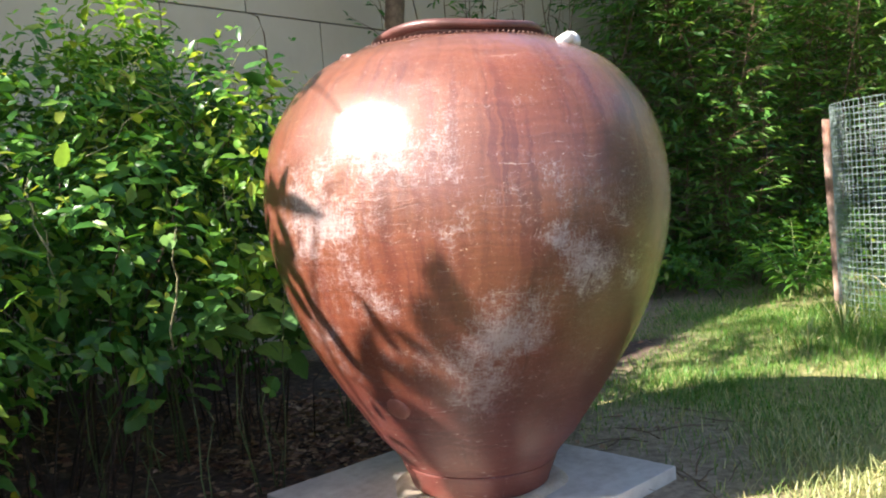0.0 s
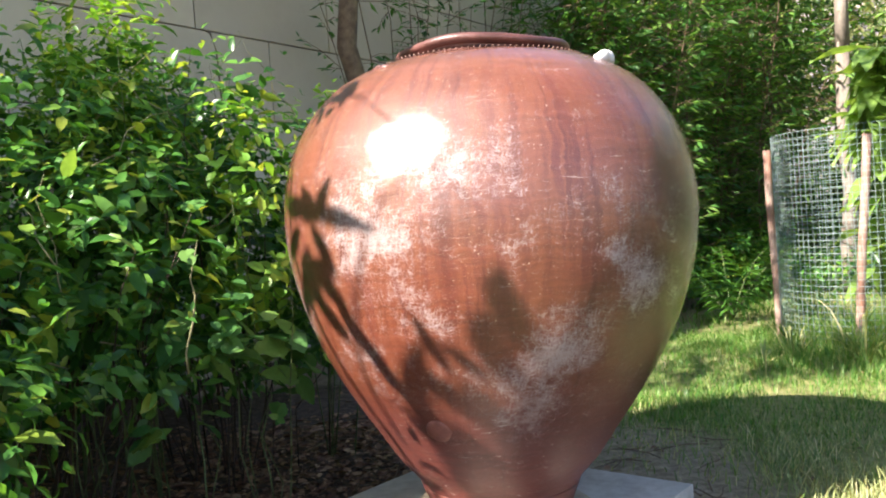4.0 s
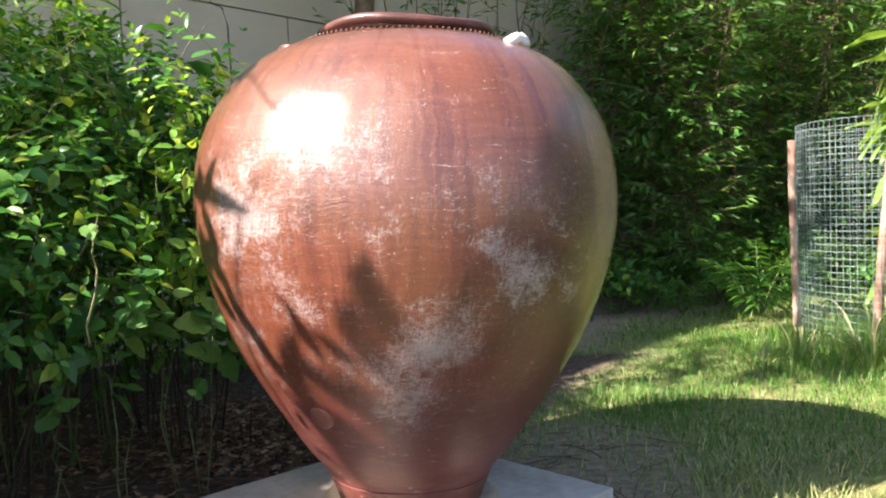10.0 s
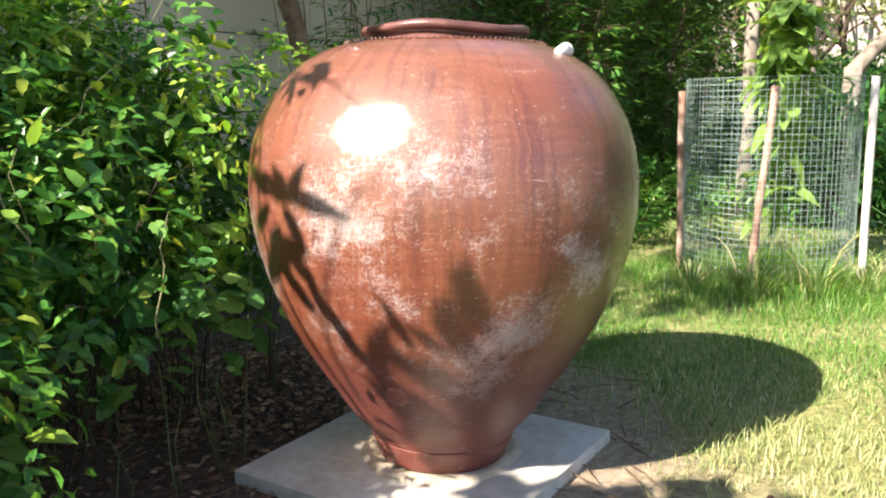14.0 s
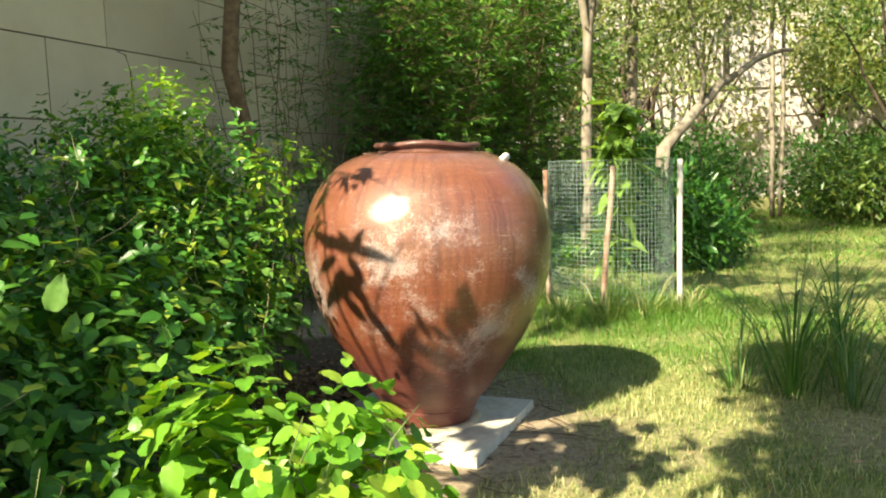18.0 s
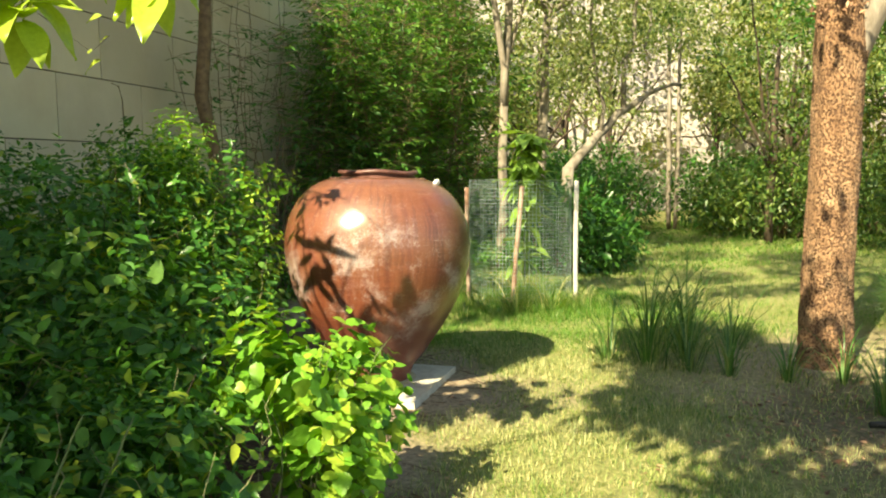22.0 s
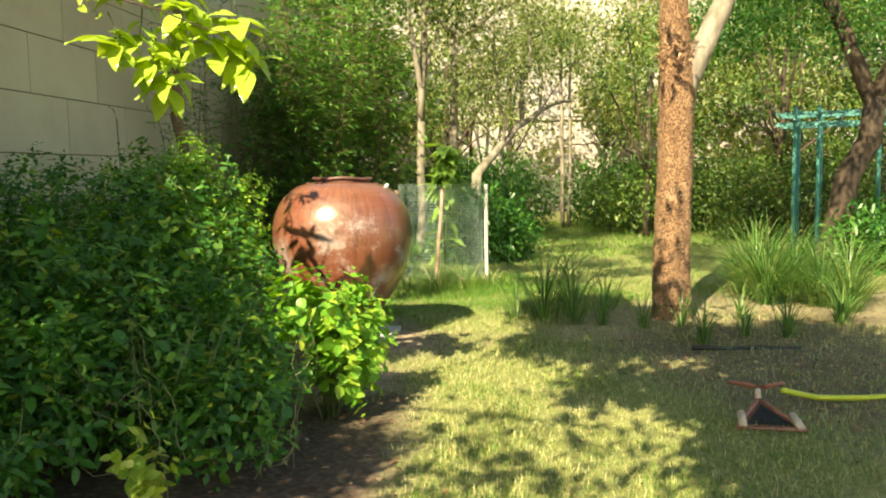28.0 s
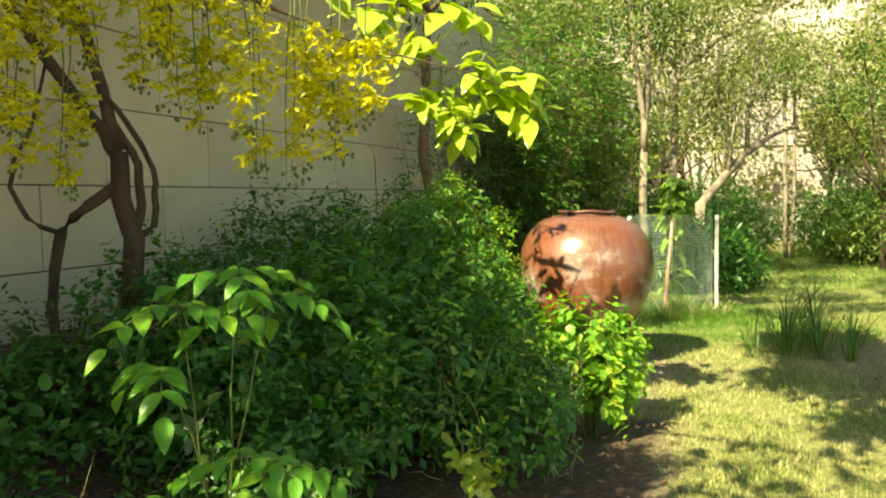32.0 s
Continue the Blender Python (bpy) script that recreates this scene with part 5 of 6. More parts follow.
for x, y, r, h, n, mat in ((12.7, 10.0, 1.6, 2.0, 5200, M_MID), (14.5, 8.6, 1.6, 2.1, 4500, M_MID), (9.0, 13.2, 1.3, 2.0, 4000, M_DARK), (11.0, 14.0, 1.4, 2.4, 4000, M_DARK), (14.0, 12.6, 1.4, 2.2, 4000, M_DARK), (7.0, 12.2, 1.3, 1.9, 4000, M_DARK),
                           (13.0, 6.3, 1.6, 2.0, 4500, M_MID), (13.0, 3.6, 1.6, 1.9, 4500, M_MID), (14.5, 1.2, 1.6, 1.9, 4000, M_MID), (9.2, 2.0, 1.0, 1.2, 3000, M_DARK), (8.0, 0.4, 1.0, 1.0, 3000, M_DARK), (10.0, 0.2, 1.2, 1.4, 3000, M_DARK), (4.6, 11.6, 1.2, 1.7, 4000, M_DARK), (5.2, 7.35, 0.8, 1.45, 3200, M_DARK), (6.3, 8.3, 0.8, 1.0, 2500, M_DARK), (17.0, 11.0, 1.7, 2.4, 4000, M_MID), (8.1, 11.5, 1.2, 1.9, 3600, M_DARK), (9.9, 12.6, 1.3, 2.1, 3600, M_DARK), (13.4, 11.5, 1.2, 1.8, 3200, M_DARK)):
    shrub("garden_shrub", "rounded leafy green shrub across the lawn", (x, y), [(x, y, h * 0.5, r * 0.8, r * 0.8, h * 0.5), (x + 0.5 * r, y - 0.3 * r, h * 0.4, r * 0.6, r * 0.6, h * 0.42), (x - 0.5 * r, y + 0.3 * r, h * 0.42, r * 0.6, r * 0.6, h * 0.45)], n, 0.13, mat, 20, 0.015, shape="diamond", ratio=0.55)

# pale thin trunks far across the lawn
e = tagged(new("twin_tree"), "pale twin-stemmed young tree across the lawn", "tree")
Soup().tube(bend((12.5, 12.9, 0), (12.5, 13.0, 5.5), 0, 7, 0.04, rng), [0.058] * 4 + [0.05] * 4, 8).tube(bend((12.66, 12.85, 0), (12.8, 12.9, 5.5), 0, 7, 0.04, rng), [0.052] * 4 + [0.042] * 4, 8).make("trunk", M_BARK_GREY, e)
foliage("crown", e, [(12.6, 12.9, 5.2, 1.3, 1.3, 1.0)], 2500, 0.12, M_LIGHT, "diamond", 0.5)

# pale plastered building in the sun, far behind the trees
def build_far_house():
    e = tagged(new("far_building"), "long pale pinkish plastered building in bright sun behind trees", "building")
    e.matrix_world = pose(17.5, 20.5, 0, 0, 0, -38)
    part("wall", box_bm(44, 0.4, 9.2, 0.01, pose(0, 0, 4.55)), M_FARWALL, e)
    part("parapet", box_bm(44.2, 0.6, 0.3, 0.02, pose(0, 0, 9.32)), M_FARWALL, e)
    part("string_course", box_bm(44, 0.1, 0.16, 0.02, pose(0, -0.25, 3.6)), M_FARWALL, e)
    part("plinth", box_bm(44, 0.14, 0.5, 0.02, pose(0, -0.27, 0.2)), M_FARWALL, e)


build_far_house()


# ---- broad-leaved tree whose boughs hang over the path ----
def big_leaves(parent, spots, size, mat, spread=0.16):
    """Sprays of large leaves, each leaf a piece of its own."""
    for x, y, z, n in spots:
        for _ in range(n):
            a = rng.uniform(0, 2 * math.pi)
            L = size * rng.uniform(0.65, 1.25)
            p = (x + rng.uniform(-1, 1) * spread, y + rng.uniform(-1, 1) * spread, z + rng.uniform(-0.7, 1) * spread)
            me = leaf_mesh("leaf", [p], [(math.cos(a), math.sin(a), rng.uniform(-1.1, 0.2))], [(rng.uniform(-0.4, 0.4), rng.uniform(-0.4, 0.4), 1)], [L], [L * rng.uniform(0.4, 0.52)], "pointed", mat)
            child("leaf", me, parent)


WR = random.Random(12)


def whorl(parent, tip, n, size, mat, wide=0.46):
    """A drooping shoot tip whose leaves spread all round from it."""
    base = tip + Vector((WR.uniform(-0.12, 0.12), WR.uniform(-0.1, 0.1), WR.uniform(0.12, 0.26)))
    Soup().tube([base, base.lerp(tip, 0.5) + Vector((0.01, 0.01, 0.02)), tip], [0.005, 0.004, 0.002], 6).make("twig", M_GREENSTEM, parent)
    turn = WR.uniform(0, 6.28)
    for k in range(n):
        a = turn + 2.4 * k
        q = base.lerp(tip, WR.uniform(0.35, 1.0))
        L = size * WR.uniform(0.6, 1.1)
        d = (math.cos(a), math.sin(a), WR.uniform(-1.0, 0.25))
        child("leaf", leaf_mesh("leaf", [tuple(q)], [d], [(WR.uniform(-0.5, 0.3), WR.uniform(-0.6, 0.1), 1)], [L], [L * wide * WR.uniform(0.88, 1.1)], "pointed", mat), parent)


# places of the sunlit shoot tips over the path, with their leaves
WHORLS = ((-1.86, 0.5, 2.27, 10), (-1.98, 0.62, 2.36, 9), (-1.92, 0.42, 2.42, 7), (-2.05, 0.55, 2.5, 7), (-2.3, 0.66, 2.14, 10), (-2.38, 0.6, 2.26, 10), (-2.24, 0.72, 2.3, 9), (-2.42, 0.72, 2.42, 9), (-2.28, 0.55, 2.48, 8), (-2.55, 0.62, 2.34, 7), (-2.16, 0.6, 2.56, 8))

HIGH_WHORLS = ((-3.07, 0.81, 2.98, 5), (-2.85, 0.77, 2.88, 8), (-2.64, 0.72, 2.74, 6), (-2.72, 0.7, 3.0, 7), (-2.41, 0.59, 2.94, 7), (-2.24, 0.53, 2.87, 7), (-2.5, 0.68, 2.66, 5))


def build_overhang():
    e = tagged(new("broad_leaved_tree"), "broad-leaved tree with sunlit boughs hanging over the path", "tree")
    Soup().tube([(-6.5, -1.3, -0.05), (-6.5, -1.3, 0.8), (-6.45, -1.25, 2.0), (-6.35, -1.15, 3.4), (-6.3, -1.0, 4.6)], [0.24, 0.19, 0.17, 0.14, 0.08], 14, True, 0.12).make("trunk", M_BARK_GREY, e)
    for pts, radii in (
        (bend((-6.35, -1.15, 3.3), (-3.86, 0.65, 3.0), 0.25, 6, 0.03, rng), [0.06, 0.05, 0.045, 0.04, 0.03, 0.024, 0.018]),
        (bend((-3.86, 0.65, 3.0), (-2.95, 0.54, 2.66), 0.04, 5, 0.02, rng), [0.018, 0.016, 0.014, 0.012, 0.01, 0.008]),
        (bend((-2.95, 0.54, 2.66), (-2.0, 0.28, 2.42), 0.03, 5, 0.02, rng), [0.008, 0.007, 0.006, 0.005, 0.004, 0.002]),
        (bend((-3.86, 0.65, 3.0), (-2.6, 1.75, 3.45), 0.2, 6, 0.03, rng), [0.016, 0.014, 0.012, 0.01, 0.009, 0.008, 0.007]),
        (bend((-2.6, 1.75, 3.45), (-1.8, 1.3, 2.68), 0.06, 6, 0.02, rng), [0.007, 0.006, 0.006, 0.005, 0.004, 0.003, 0.002]),
        (bend((-3.4, 0.95, 3.25), (-2.45, 1.1, 3.2), 0.06, 6, 0.02, rng), [0.009, 0.008, 0.007, 0.006, 0.005, 0.004, 0.002]),
        (bend((-6.33, -1.1, 3.8), (-3.0, -1.3, 4.4), 0.2, 6, 0.05, rng), [0.022, 0.02, 0.018, 0.016, 0.014, 0.012, 0.008]),
        (bend((-6.3, -1.05, 4.2), (-4.4, -4.2, 4.4), 0.2, 6, 0.05, rng), [0.022, 0.02, 0.018, 0.016, 0.014, 0.012, 0.008]),
        (bend((-6.33, -1.1, 4.0), (-5.4, 0.4, 4.7), 0.2, 6, 0.05, rng), [0.08, 0.07, 0.06, 0.05, 0.04, 0.03, 0.02]),
    ):
        Soup().tube(pts, radii, 8, True, 0.1).make("limb", M_BARK_DARK, e)
    # sunlit shoots, each ending in a whorl of leaves
    for x, y, z, n in WHORLS:
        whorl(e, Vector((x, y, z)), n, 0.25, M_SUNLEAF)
    # the two leaf colours paint sunlit and shaded tips on the high shoots
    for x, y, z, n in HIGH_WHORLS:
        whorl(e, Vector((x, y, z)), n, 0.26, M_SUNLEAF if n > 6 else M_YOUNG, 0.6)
    big_leaves(e, ((-2.36, 1.61, 3.26, 7), (-2.42, 1.74, 3.14, 7), (-2.28, 1.7, 3.52, 6), (-2.1, 1.76, 3.64, 5), (-2.5, 1.72, 2.98, 6), (-2.5, 1.85, 3.4, 5)), 0.13, M_YOUNG, 0.1)
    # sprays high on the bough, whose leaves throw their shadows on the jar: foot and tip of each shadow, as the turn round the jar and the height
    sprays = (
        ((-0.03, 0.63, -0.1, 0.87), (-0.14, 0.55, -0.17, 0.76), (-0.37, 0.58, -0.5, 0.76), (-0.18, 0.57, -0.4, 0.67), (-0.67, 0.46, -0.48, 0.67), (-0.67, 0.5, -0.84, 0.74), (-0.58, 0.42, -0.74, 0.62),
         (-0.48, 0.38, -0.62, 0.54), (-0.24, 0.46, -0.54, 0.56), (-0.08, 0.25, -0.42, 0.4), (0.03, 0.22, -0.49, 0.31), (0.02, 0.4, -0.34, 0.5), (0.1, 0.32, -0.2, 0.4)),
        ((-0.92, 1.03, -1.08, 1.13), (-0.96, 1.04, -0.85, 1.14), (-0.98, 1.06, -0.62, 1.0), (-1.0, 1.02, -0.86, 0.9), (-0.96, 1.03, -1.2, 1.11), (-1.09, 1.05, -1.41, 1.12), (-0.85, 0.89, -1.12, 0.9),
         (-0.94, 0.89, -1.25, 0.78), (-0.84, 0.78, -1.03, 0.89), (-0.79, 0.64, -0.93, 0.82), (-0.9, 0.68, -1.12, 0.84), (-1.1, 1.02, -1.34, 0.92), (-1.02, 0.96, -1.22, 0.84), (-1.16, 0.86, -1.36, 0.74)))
    lr = random.Random(4)

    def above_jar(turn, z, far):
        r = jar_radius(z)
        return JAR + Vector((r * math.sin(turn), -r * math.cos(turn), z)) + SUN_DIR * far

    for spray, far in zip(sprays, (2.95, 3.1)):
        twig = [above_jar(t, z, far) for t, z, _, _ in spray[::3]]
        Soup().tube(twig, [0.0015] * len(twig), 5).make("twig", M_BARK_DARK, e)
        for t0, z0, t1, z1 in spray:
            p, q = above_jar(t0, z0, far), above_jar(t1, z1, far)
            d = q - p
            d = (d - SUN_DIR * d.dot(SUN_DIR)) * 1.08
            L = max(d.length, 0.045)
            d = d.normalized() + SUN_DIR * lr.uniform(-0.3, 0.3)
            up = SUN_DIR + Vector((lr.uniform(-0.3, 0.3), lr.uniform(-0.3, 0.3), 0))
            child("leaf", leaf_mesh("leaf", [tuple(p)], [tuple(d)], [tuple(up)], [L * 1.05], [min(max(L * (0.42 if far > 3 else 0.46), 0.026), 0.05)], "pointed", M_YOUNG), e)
    # leaf masses out of view, added along the sun's path to cast shade
    foliage("crown", e, [(-2.65, -1.25, 4.32, 1.0, 0.75, 0.45), (-1.6, 0.2, 4.4, 0.75, 0.55, 0.35), (-2.3, -0.7, 4.64, 0.9, 0.6, 0.4), (-2.75, -3.3, 4.32, 1.1, 0.9, 0.45), (-1.35, -2.5, 4.4, 1, 0.8, 0.4), (-2.2, -1.9, 4.4, 0.7, 0.5, 0.3)], 9500, 0.18, M_MID, "ovate", 0.5, lump=0.5)
    foliage("crown", e, [(-4.3, -4.5, 4.3, 0.8, 0.7, 0.35), (-3.5, -3.7, 4.3, 0.8, 0.7, 0.35), (-4.9, -5.2, 4.2, 0.8, 0.7, 0.3), (-3.7, -2.65, 4.3, 0.6, 0.45, 0.3)], 4600, 0.17, M_MID, "ovate", 0.5, lump=0.5)
    foliage("crown", e, [(-3.4, 2.0, 5.2, 0.9, 0.5, 0.3), (-2.6, 3.0, 5.3, 0.6, 0.5, 0.25), (-4.3, 2.8, 5.2, 0.7, 0.6, 0.25)], 900, 0.17, M_MID, "ovate", 0.5, lump=0.6)
    foliage("crown", e, [(-4.8, 2.4, 3.95, 0.7, 0.6, 0.3), (-5.1, 2.14, 4, 0.6, 0.6, 0.3)], 500, 0.17, M_MID, "ovate", 0.5, lump=0.6)
    foliage("crown", e, [(-3.5, -4.2, 4.32, 1, 0.8, 0.4), (-1.6, -3.6, 4.4, 1, 0.8, 0.4)], 1900, 0.18, M_MID, "ovate", 0.5, lump=0.5)
    foliage("crown", e, [(-7.59, -3.3, 4.3, 0.9, 0.8, 0.4)], 520, 0.18, M_MID, "ovate", 0.5, lump=0.6)
    foliage("crown", e, [(-5.6, -3.5, 4.24, 1.3, 1.2, 0.5)], 420, 0.18, M_MID, "ovate", 0.5, lump=0.6)
    foliage("crown", e, [(-8.49, -1.65, 4.7, 0.9, 0.8, 0.4), (-9.54, -2.23, 4.5, 0.8, 0.8, 0.4), (-8.04, -2.57, 4.9, 0.7, 0.6, 0.3)], 2600, 0.18, M_MID, "ovate", 0.5, lump=0.5)
    foliage("crown", e, [(-7.19, -0.65, 4.7, 1, 1, 0.5)], 420, 0.18, M_MID, "ovate", 0.5, lump=0.6)
    foliage("crown", e, [(-5.44, 0.4, 4.3, 0.6, 0.5, 0.25)], 600, 0.17, M_MID, "ovate", 0.5, lump=0.4)
    foliage("crown", e, [(-6.76, -1.49, 5, 0.38, 0.42, 0.25)], 160, 0.18, M_MID, "ovate", 0.5, lump=0.5)
    foliage("crown", e, [(-0.8, -0.75, 4.32, 0.38, 0.34, 0.2), (-0.32, -0.5, 4.32, 0.38, 0.34, 0.2), (1.5, 0.55, 4.4, 0.4, 0.35, 0.25)], 80, 0.18, M_MID, "ovate", 0.5, lump=0.5)
    foliage("crown", e, [(-6.01, 1.34, 4.8, 1, 0.8, 0.4)], 420, 0.18, M_MID, "ovate", 0.5, lump=0.6)


build_overhang()


# ---- golden shower tree in flower beside the wall ----
def build_cassia():
    e = tagged(new("flowering_tree"), "gnarled dark tree hung with long yellow blossom clusters", "tree")
    for pts, r in (
        ([(-4.36, 0.6, 0.1), (-4.4, 0.55, 1.0), (-4.37, 0.53, 1.55), (-4.43, 0.53, 1.78), (-4.43, 0.52, 2.04)], (0.075, 0.065, 0.06, 0.055, 0.05)),
        ([(-4.43, 0.52, 2.0), (-4.5, 0.51, 2.15), (-4.6, 0.5, 2.28), (-4.85, 0.44, 2.65), (-5.1, 0.4, 3.1)], (0.04, 0.038, 0.035, 0.03, 0.02)),
        ([(-4.43, 0.52, 2.04), (-4.48, 0.51, 2.25), (-4.54, 0.47, 2.52), (-4.63, 0.41, 2.83), (-4.6, 0.3, 3.3)], (0.042, 0.036, 0.03, 0.026, 0.018)),
        ([(-4.36, 0.53, 1.6), (-4.32, 0.53, 1.75), (-4.33, 0.52, 1.97), (-4.4, 0.51, 2.1), (-4.5, 0.5, 2.3)], (0.03, 0.028, 0.026, 0.024, 0.02)),
        ([(-4.36, 0.55, 1.55), (-4.26, 0.53, 1.62), (-4.25, 0.52, 1.8), (-4.25, 0.52, 1.94), (-4.38, 0.51, 2.2), (-4.5, 0.45, 2.35)], (0.022, 0.021, 0.02, 0.018, 0.016, 0.012)),
        ([(-4.44, 0.53, 1.86), (-4.6, 0.53, 1.74), (-4.74, 0.53, 1.6), (-4.8, 0.55, 1.2), (-4.75, 0.6, 0.3)], (0.035, 0.032, 0.03, 0.028, 0.028)),
        ([(-4.76, 0.53, 1.6), (-4.9, 0.52, 1.68), (-4.98, 0.51, 1.85), (-4.95, 0.5, 2.0), (-4.85, 0.5, 2.2), (-4.75, 0.45, 2.6)], (0.014, 0.014, 0.013, 0.012, 0.011, 0.008)),
    ):
        sm = bend(pts[0], pts[1], 0, 2)[:1]
        for a, b in zip(pts, pts[1:]):
            sm += [Vector(a).lerp(Vector(b), 0.5) + Vector((rng.uniform(-0.012, 0.012), 0, rng.uniform(-0.01, 0.01))), Vector(b)]
        rr = [r[0]]
        for a, b in zip(r, r[1:]):
            rr += [(a + b) / 2, b]
        Soup().tube(sm, rr, 9, True, 0.25).make("limb", M_BARK_DARK, e)
    for p, q in (((-4.6, 0.3, 3.3), (-3.9, -1.3, 2.75)), ((-4.6, 0.3, 3.25), (-4.8, -1.2, 2.8)), ((-4.1, -0.6, 3.0), (-3.6, -1.3, 2.6))):
        Soup().tube(bend(p, q, 0.12, 6, 0.03, rng), [0.018, 0.016, 0.013, 0.011, 0.009, 0.006, 0.003], 6).make("limb", M_BARK_DARK, e)
    # hanging racemes: a thin stalk with petals and round buds
    spots = [(-4.26, -1.11, 2.62, 0.55), (-4.0, -0.97, 2.7, 0.45), (-4.37, -0.92, 2.6, 0.4), (-3.8, -1.3, 2.45, 0.62), (-3.7, -1.4, 2.4, 0.55), (-3.86, -1.45, 2.4, 0.6), (-4.03, -1.6, 2.5, 0.7), (-4.63, -1.07, 2.2, 0.42), (-4.78, -1.09, 2.2, 0.35),
             (-4.76, -1.33, 2.6, 0.4), (-4.16, -1.11, 2.4, 0.4), (-4.55, -1.13, 2.6, 0.35), (-4.3, -1.2, 2.7, 0.4), (-4.68, -1.2, 2.65, 0.4), (-3.62, -1.25, 2.4, 0.5), (-3.75, -1.1, 2.5, 0.5), (-4.85, -1.2, 2.6, 0.4), (-4.1, -0.8, 2.75, 0.4)]
    spots += [(x + rng.uniform(-0.14, 0.14), y + rng.uniform(-0.2, 0.2), z + rng.uniform(-0.1, 0.15), ln * rng.uniform(0.6, 1.0)) for x, y, z, ln in spots]
    for x, y, z, ln in spots:
        rac = new("blossom_cluster")
        rac.parent = e
        so = Soup()
        so.tube(bend((x, y, z + 0.15), (x + rng.uniform(-0.05, 0.05), y, z - ln), 0, 6, 0.008, rng), [0.003, 0.003, 0.0028, 0.0025, 0.002, 0.0018, 0.001], 4)
        P, D, L = [], [], []
        for k in range(46):
            u = rng.random() ** 0.8
            a = rng.uniform(0, 2 * math.pi)
            reach = 0.1 * (1 - 0.6 * u) * rng.uniform(0.35, 1.1)
            c = Vector((x + reach * math.cos(a), y + reach * math.sin(a), z - ln * u - 0.02))
            so.tube([(x, y, z - ln * u), tuple(c)], [0.0011, 0.0009], 3, False)
            if u > 0.86:
                so.tube([c + Vector((0, 0, 0.008)), c, c - Vector((0, 0, 0.008))], [0.003, 0.008, 0.003], 5)
                continue
            for j in range(5):
                th = a + j * 1.2566
                P.append(tuple(c))
                D.append((math.cos(th), math.sin(th), rng.uniform(-1.4, 0.8)))
                L.append(rng.uniform(0.024, 0.042))
        so.make("stalk", M_GREENSTEM, rac)
        n = len(P)
        tagged(child("petals", leaf_mesh("petals", np.array(P), np.array(D), unit(nrg.normal(0, 0.8, (n, 3)) + np.array([0, -0.6, 0.3])), np.array(L), np.array(L) * 0.5, "ovate", M_FLOWER), rac), kind="stuff")
    # unseen crown, spread wide to keep sun and sky off wall and bushes
    foliage("crown", e, [(-5.5, 0.35, 3.9, 0.9, 0.8, 0.4), (-5.3, 0.15, 3.5, 0.5, 0.4, 0.25), (-6.6, -2.4, 4.2, 0.8, 0.6, 0.3), (-6.2, -0.4, 3.9, 0.8, 0.6, 0.3), (-5.1, 1.7, 4.0, 0.6, 0.5, 0.3), (-5.9, -1.5, 4.0, 0.5, 0.5, 0.25), (-5.4, -0.7, 4.0, 0.5, 0.4, 0.25), (-5.0, 1.05, 4.0, 0.45, 0.4, 0.25), (-6.3, -0.7, 3.6, 0.6, 0.5, 0.25), (-5.6, 0.2, 3.6, 0.6, 0.5, 0.25), (-5.2, 0.95, 3.7, 0.6, 0.5, 0.25)], 7800, 0.16, M_MID, "ovate", 0.45)
    foliage("crown", e, [(-6.3, 0.2, 4.7, 1.0, 0.8, 0.4), (-7.0, -0.8, 4.7, 1.0, 0.8, 0.4), (-5.6, 1.2, 5.2, 0.7, 0.6, 0.3)], 3200, 0.19, M_MID, "ovate", 0.5)
    return e


build_cassia()


# ---- young plant with long soft leaves near the path ----
def build_fore_plant():
    e = tagged(new("compound_leaved_plant"), "young plant with long drooping compound leaves of soft green leaflets", "plant")
    fr = random.Random(21)
    stalks = [((-4.15, -1.4, 0.1), (-4.1, -1.55, 1.5), 4), ((-4.15, -1.4, 0.1), (-4.3, -1.6, 1.4), 3), ((-4.1, -1.5, 0.1), (-4.12, -1.72, 0.9), 3), ((-4.15, -1.4, 0.6), (-3.98, -1.6, 1.42), 3), ((-4.1, -1.5, 0.3), (-3.98, -1.74, 0.86), 3), ((-4.2, -1.4, 0.7), (-4.36, -1.6, 1.2), 2)]
    for a, b, fronds in stalks:
        pts = bend(a, b, 0.05, 6, 0.01, fr)
        Soup().tube(pts, [0.005, 0.0045, 0.004, 0.0035, 0.003, 0.0025, 0.002], 5).make("stalk", M_GREENSTEM, e)
        turn = fr.uniform(0, 6.28)
        for k in range(fronds):
            th = turn + k * 6.28 / fronds + fr.uniform(-0.4, 0.4)
            out = Vector((math.cos(th), math.sin(th) * 0.8, 0))
            ln = fr.uniform(0.2, 0.3)
            rib = [pts[6] + out * ln * u + Vector((0, 0, ln * (0.35 * u - 0.75 * u * u))) for u in (0, 0.25, 0.5, 0.75, 1.0)]
            frond = Soup().tube(rib, [0.0022, 0.002, 0.0018, 0.0014, 0.001], 5).make("frond", M_GREENSTEM, e)
            for q in (1, 2, 3, 4):
                for sg in ((1, -1) if q < 4 else (0,)):
                    d = out * (0.55 if sg else 1.0) + Vector((-out.y, out.x, 0)) * sg + Vector((0, 0, fr.uniform(-0.75, -0.1)))
                    L = fr.uniform(0.09, 0.135) * (1.1 if q == 4 else 1.0)
                    child("leaflet", leaf_mesh("leaflet", [tuple(rib[q])], [tuple(d)], [(0, -0.4, 1)], [L], [L * 0.46], "pointed", M_BRIGHT if fr.random() < 0.2 else M_FRESH), frond)
    return e


build_fore_plant()


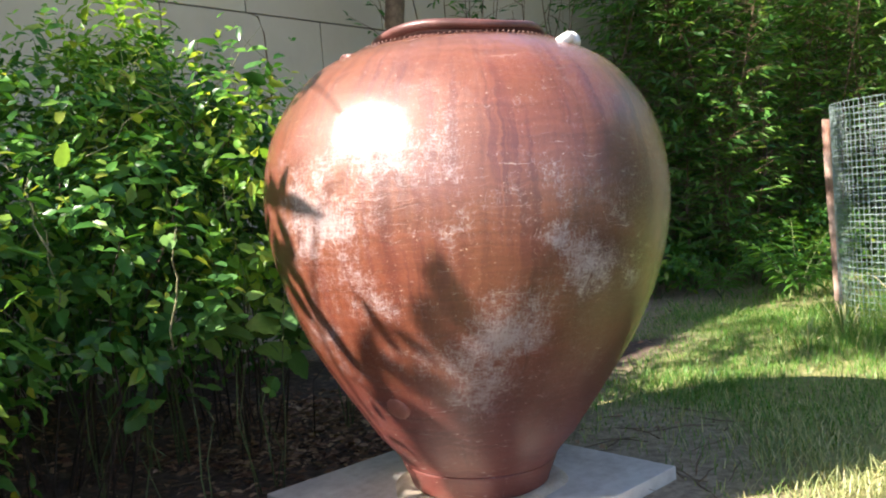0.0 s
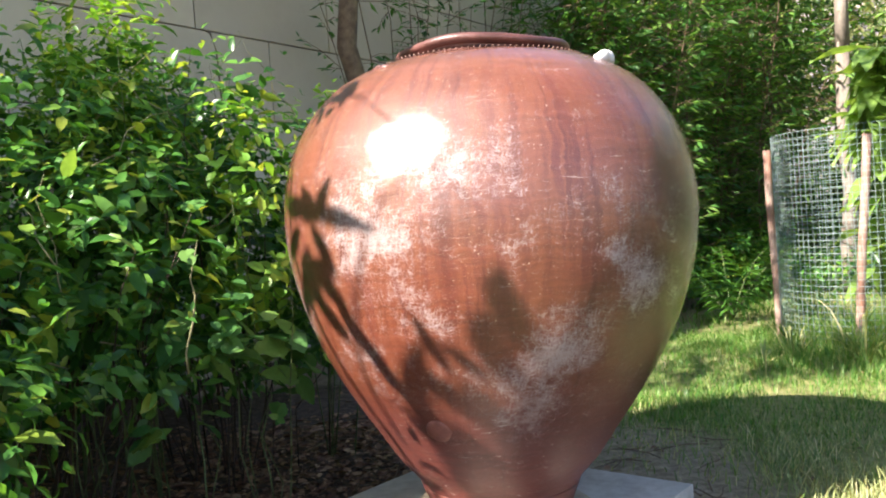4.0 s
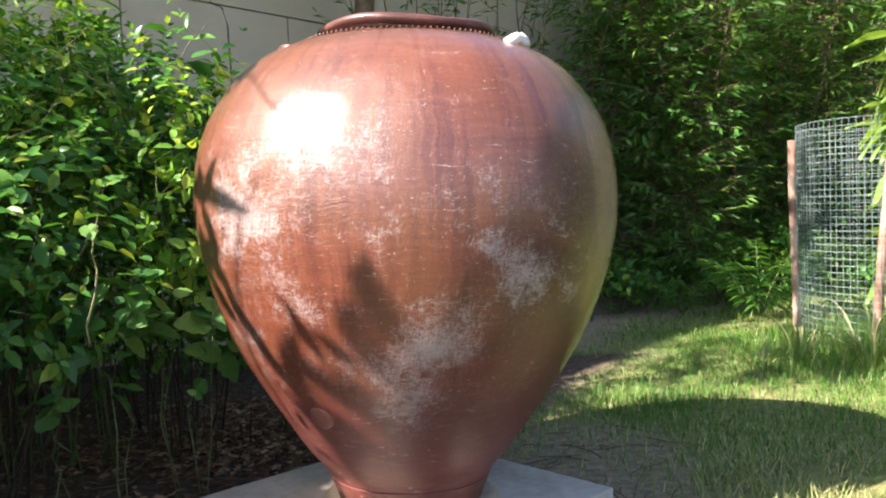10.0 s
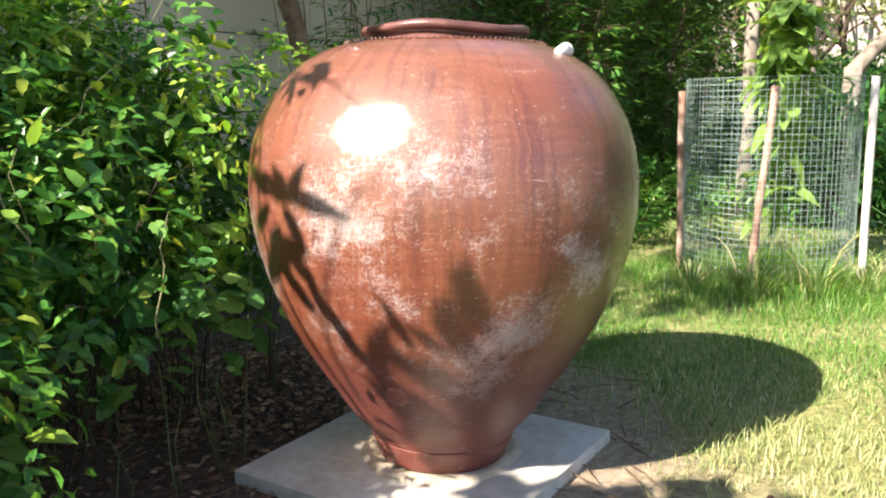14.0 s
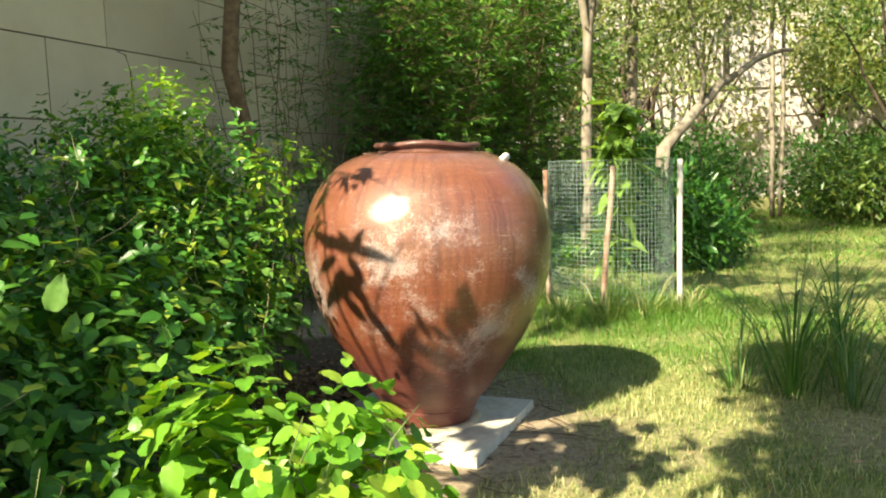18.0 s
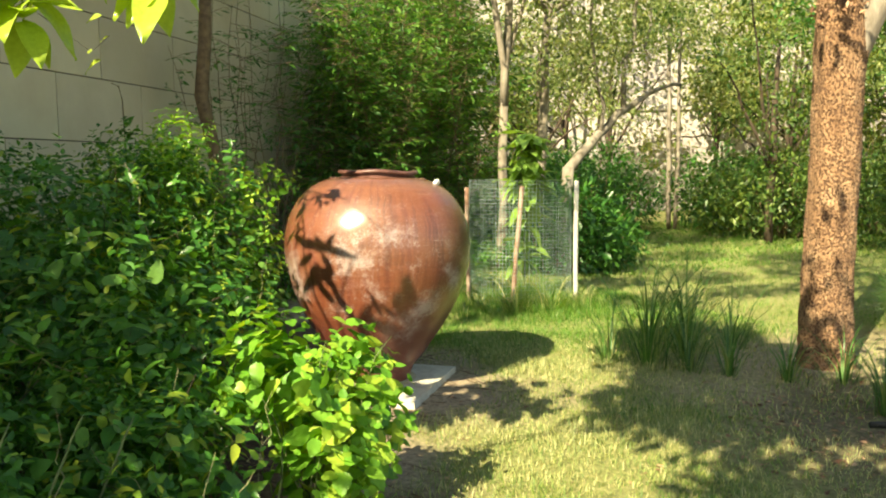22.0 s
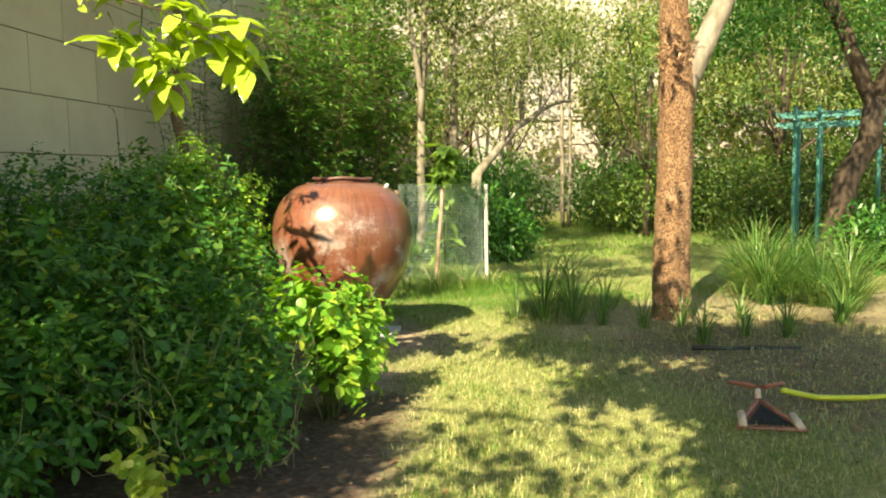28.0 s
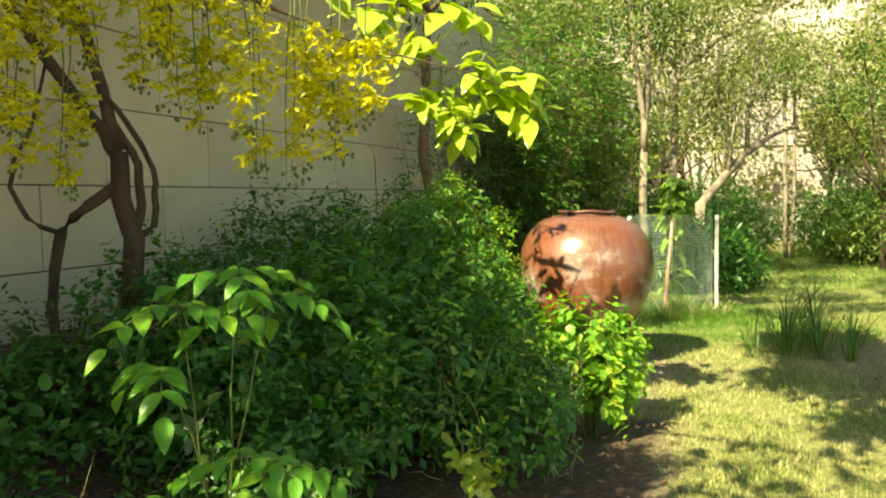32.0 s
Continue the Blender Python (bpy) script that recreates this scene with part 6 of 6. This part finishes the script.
# ---- pergola and garden objects ----
def build_pergola():
    e = tagged(new("pergola"), "teal-painted metal pergola frame among shrubs", "pergola")
    u = Vector((0.47, -0.88, 0))
    o = Vector((10.98, 4.9, 0))

    def bar(a, b, r, name):
        d = Vector(b) - Vector(a)
        bm = box_bm(r, r, d.length, 0.004, Matrix.Translation((Vector(a) + Vector(b)) / 2) @ d.to_track_quat("Z", "Y").to_matrix().to_4x4())
        part(name, bm, M_PERGOLA, e)

    back = Vector((0.88, 0.47, 0)) * 1.1
    for k in (0.0, 0.42, 1.45, 2.9):
        for w in (Vector((0, 0, 0)), back):
            p = o + u * k + w
            bar((p.x, p.y, -0.05), (p.x, p.y, 2.75), 0.055, "post")
    for w in (Vector((0, 0, 0)), back):
        a, b = o - u * 0.35 + w, o + u * 3.4 + w
        bar((a.x, a.y, 2.42), (b.x, b.y, 2.42), 0.075, "beam")
        bar((a.x, a.y, 2.62), (b.x, b.y, 2.62), 0.06, "beam")
    for k in (0.0, 0.75, 1.45, 2.2, 2.9):
        a, b = o + u * k - back * 0.3, o + u * k + back * 1.3
        bar((a.x, a.y, 2.52), (b.x, b.y, 2.52), 0.06, "cross_bar")


build_pergola()
tree("leaning_tree", "leaning dark tree with a forked grey trunk", ([(9.1, 3.3, -0.05), (9.2, 3.05, 0.4), (9.32, 2.93, 1.47), (9.46, 2.66, 2.01), (9.47, 2.6, 2.7)], [0.26, 0.22, 0.2, 0.18, 0.17]),
     [limb_to((9.47, 2.62, 2.6), (8.9, 3.1, 4.3), 0.15, 0.1, 6, 0, 0.04), limb_to((9.47, 2.6, 2.6), (9.6, 2.0, 4.4), 0.12, 0.08, 6, 0, 0.04), limb_to((8.95, 3.0, 4.0), (7.6, 4.2, 4.9), 0.09, 0.04)],
     [(8.6, 3.4, 4.9, 1.7, 1.7, 0.9), (9.8, 1.6, 4.8, 1.5, 1.5, 0.9), (7.3, 4.2, 4.7, 1.1, 1.1, 0.6), (7.0, 2.6, 4.5, 1.2, 1.2, 0.6), (8.4, 4.4, 3.9, 1.3, 1.0, 0.5), (9.4, 2.2, 3.8, 1.0, 1.0, 0.5), (10.2, 3.6, 3.8, 1.2, 1.0, 0.5), (7.6, 3.2, 3.9, 1.0, 0.9, 0.4), (9.0, 5.6, 4.0, 1.2, 1.0, 0.5)], 14000, 0.1, M_DARK, M_BARK_DARK)


def build_sprinkler():
    e = tagged(new("lawn_sprinkler"), "orange lawn sprinkler on a wedge-shaped sled, lying on soil", "sprinkler")
    a, b, c = Vector((0.58, -1.2, 0.015)), Vector((0.86, -1.5, 0.015)), Vector((0.98, -1.08, 0.1))
    for p, q, r in ((a, b, 0.012), (a, c, 0.016), (b, c, 0.016)):
        Soup().tube([p, q], [r, r], 8).make("frame_bar", M_ORANGE, e)
    bm = bmesh.new()
    bm.faces.new([bm.verts.new(p) for p in (a, b, c)])
    bmesh.ops.solidify(bm, geom=list(bm.faces), thickness=0.02)
    part("body", bm, M_ORANGE, e)
    bm = bmesh.new()
    m = (a + b + c) / 3 + Vector((0, 0, 0.006))
    bm.faces.new([bm.verts.new(m.lerp(p + Vector((0, 0, 0.006)), 0.68)) for p in (a, b, c)])
    bmesh.ops.solidify(bm, geom=list(bm.faces), thickness=0.012)
    part("panel", bm, M_BLACK, e, "black ribbed infill panel")
    for p, d in ((a, Vector((-0.04, 0.05, 0.0))), (b, Vector((0.05, -0.03, 0.0)))):
        Soup().tube([p - d * 0.6 + Vector((0, 0, 0.015)), p + c * 0.0 + (c - p).normalized() * 0.16 + Vector((0, 0, 0.02)) + d * 0.4], [0.026, 0.026], 12).make("roller", M_CREAM, e, "cream plastic roller")
    Soup().tube([c, c + Vector((0.02, 0.02, 0.06))], [0.022, 0.018], 10).make("pivot", M_CREAM, e, "cream plastic pivot")
    Soup().tube([c + Vector((-0.06, 0.2, 0.09)), c + Vector((0.02, 0.08, 0.07)), c + Vector((0.08, 0.0, 0.07)), c + Vector((0.2, -0.06, 0.09))], [0.012, 0.02, 0.02, 0.012], 8).make("spray_arm", M_ORANGE, e)


build_sprinkler()
h = Soup().tube([(1.17, -1.13, 0.14), (1.3, -1.12, 0.1), (1.5, -1.2, 0.045), (1.8, -1.38, 0.03), (2.3, -1.6, 0.028), (3.0, -1.75, 0.028), (4.2, -1.7, 0.028)], [0.02] * 7, 10).make("garden_hose", M_HOSE)
tagged(h, "yellow-green garden hose lying on the soil", "hose")
h = Soup().tube(bend((2.25, 0.45, 0.012), (3.0, -0.15, 0.012), 0, 6, 0.012, rng), [0.02] * 7, 10).make("irrigation_pipe", M_BLACK)
tagged(h, "black plastic irrigation pipe lying on the soil", "pipe")
h = Soup().tube([(-1.36, 5.86, 2.45), (-1.3, 5.87, 2.42), (-1.27, 5.88, 2.3), (-1.26, 5.88, 1.9), (-1.25, 5.9, 1.2), (-1.25, 5.9, 0.0)], [0.006] * 6, 5).make("dry_stalk", M_STEM)
tagged(h, "thin bare bent stalk in front of the wall", "dry stalk")
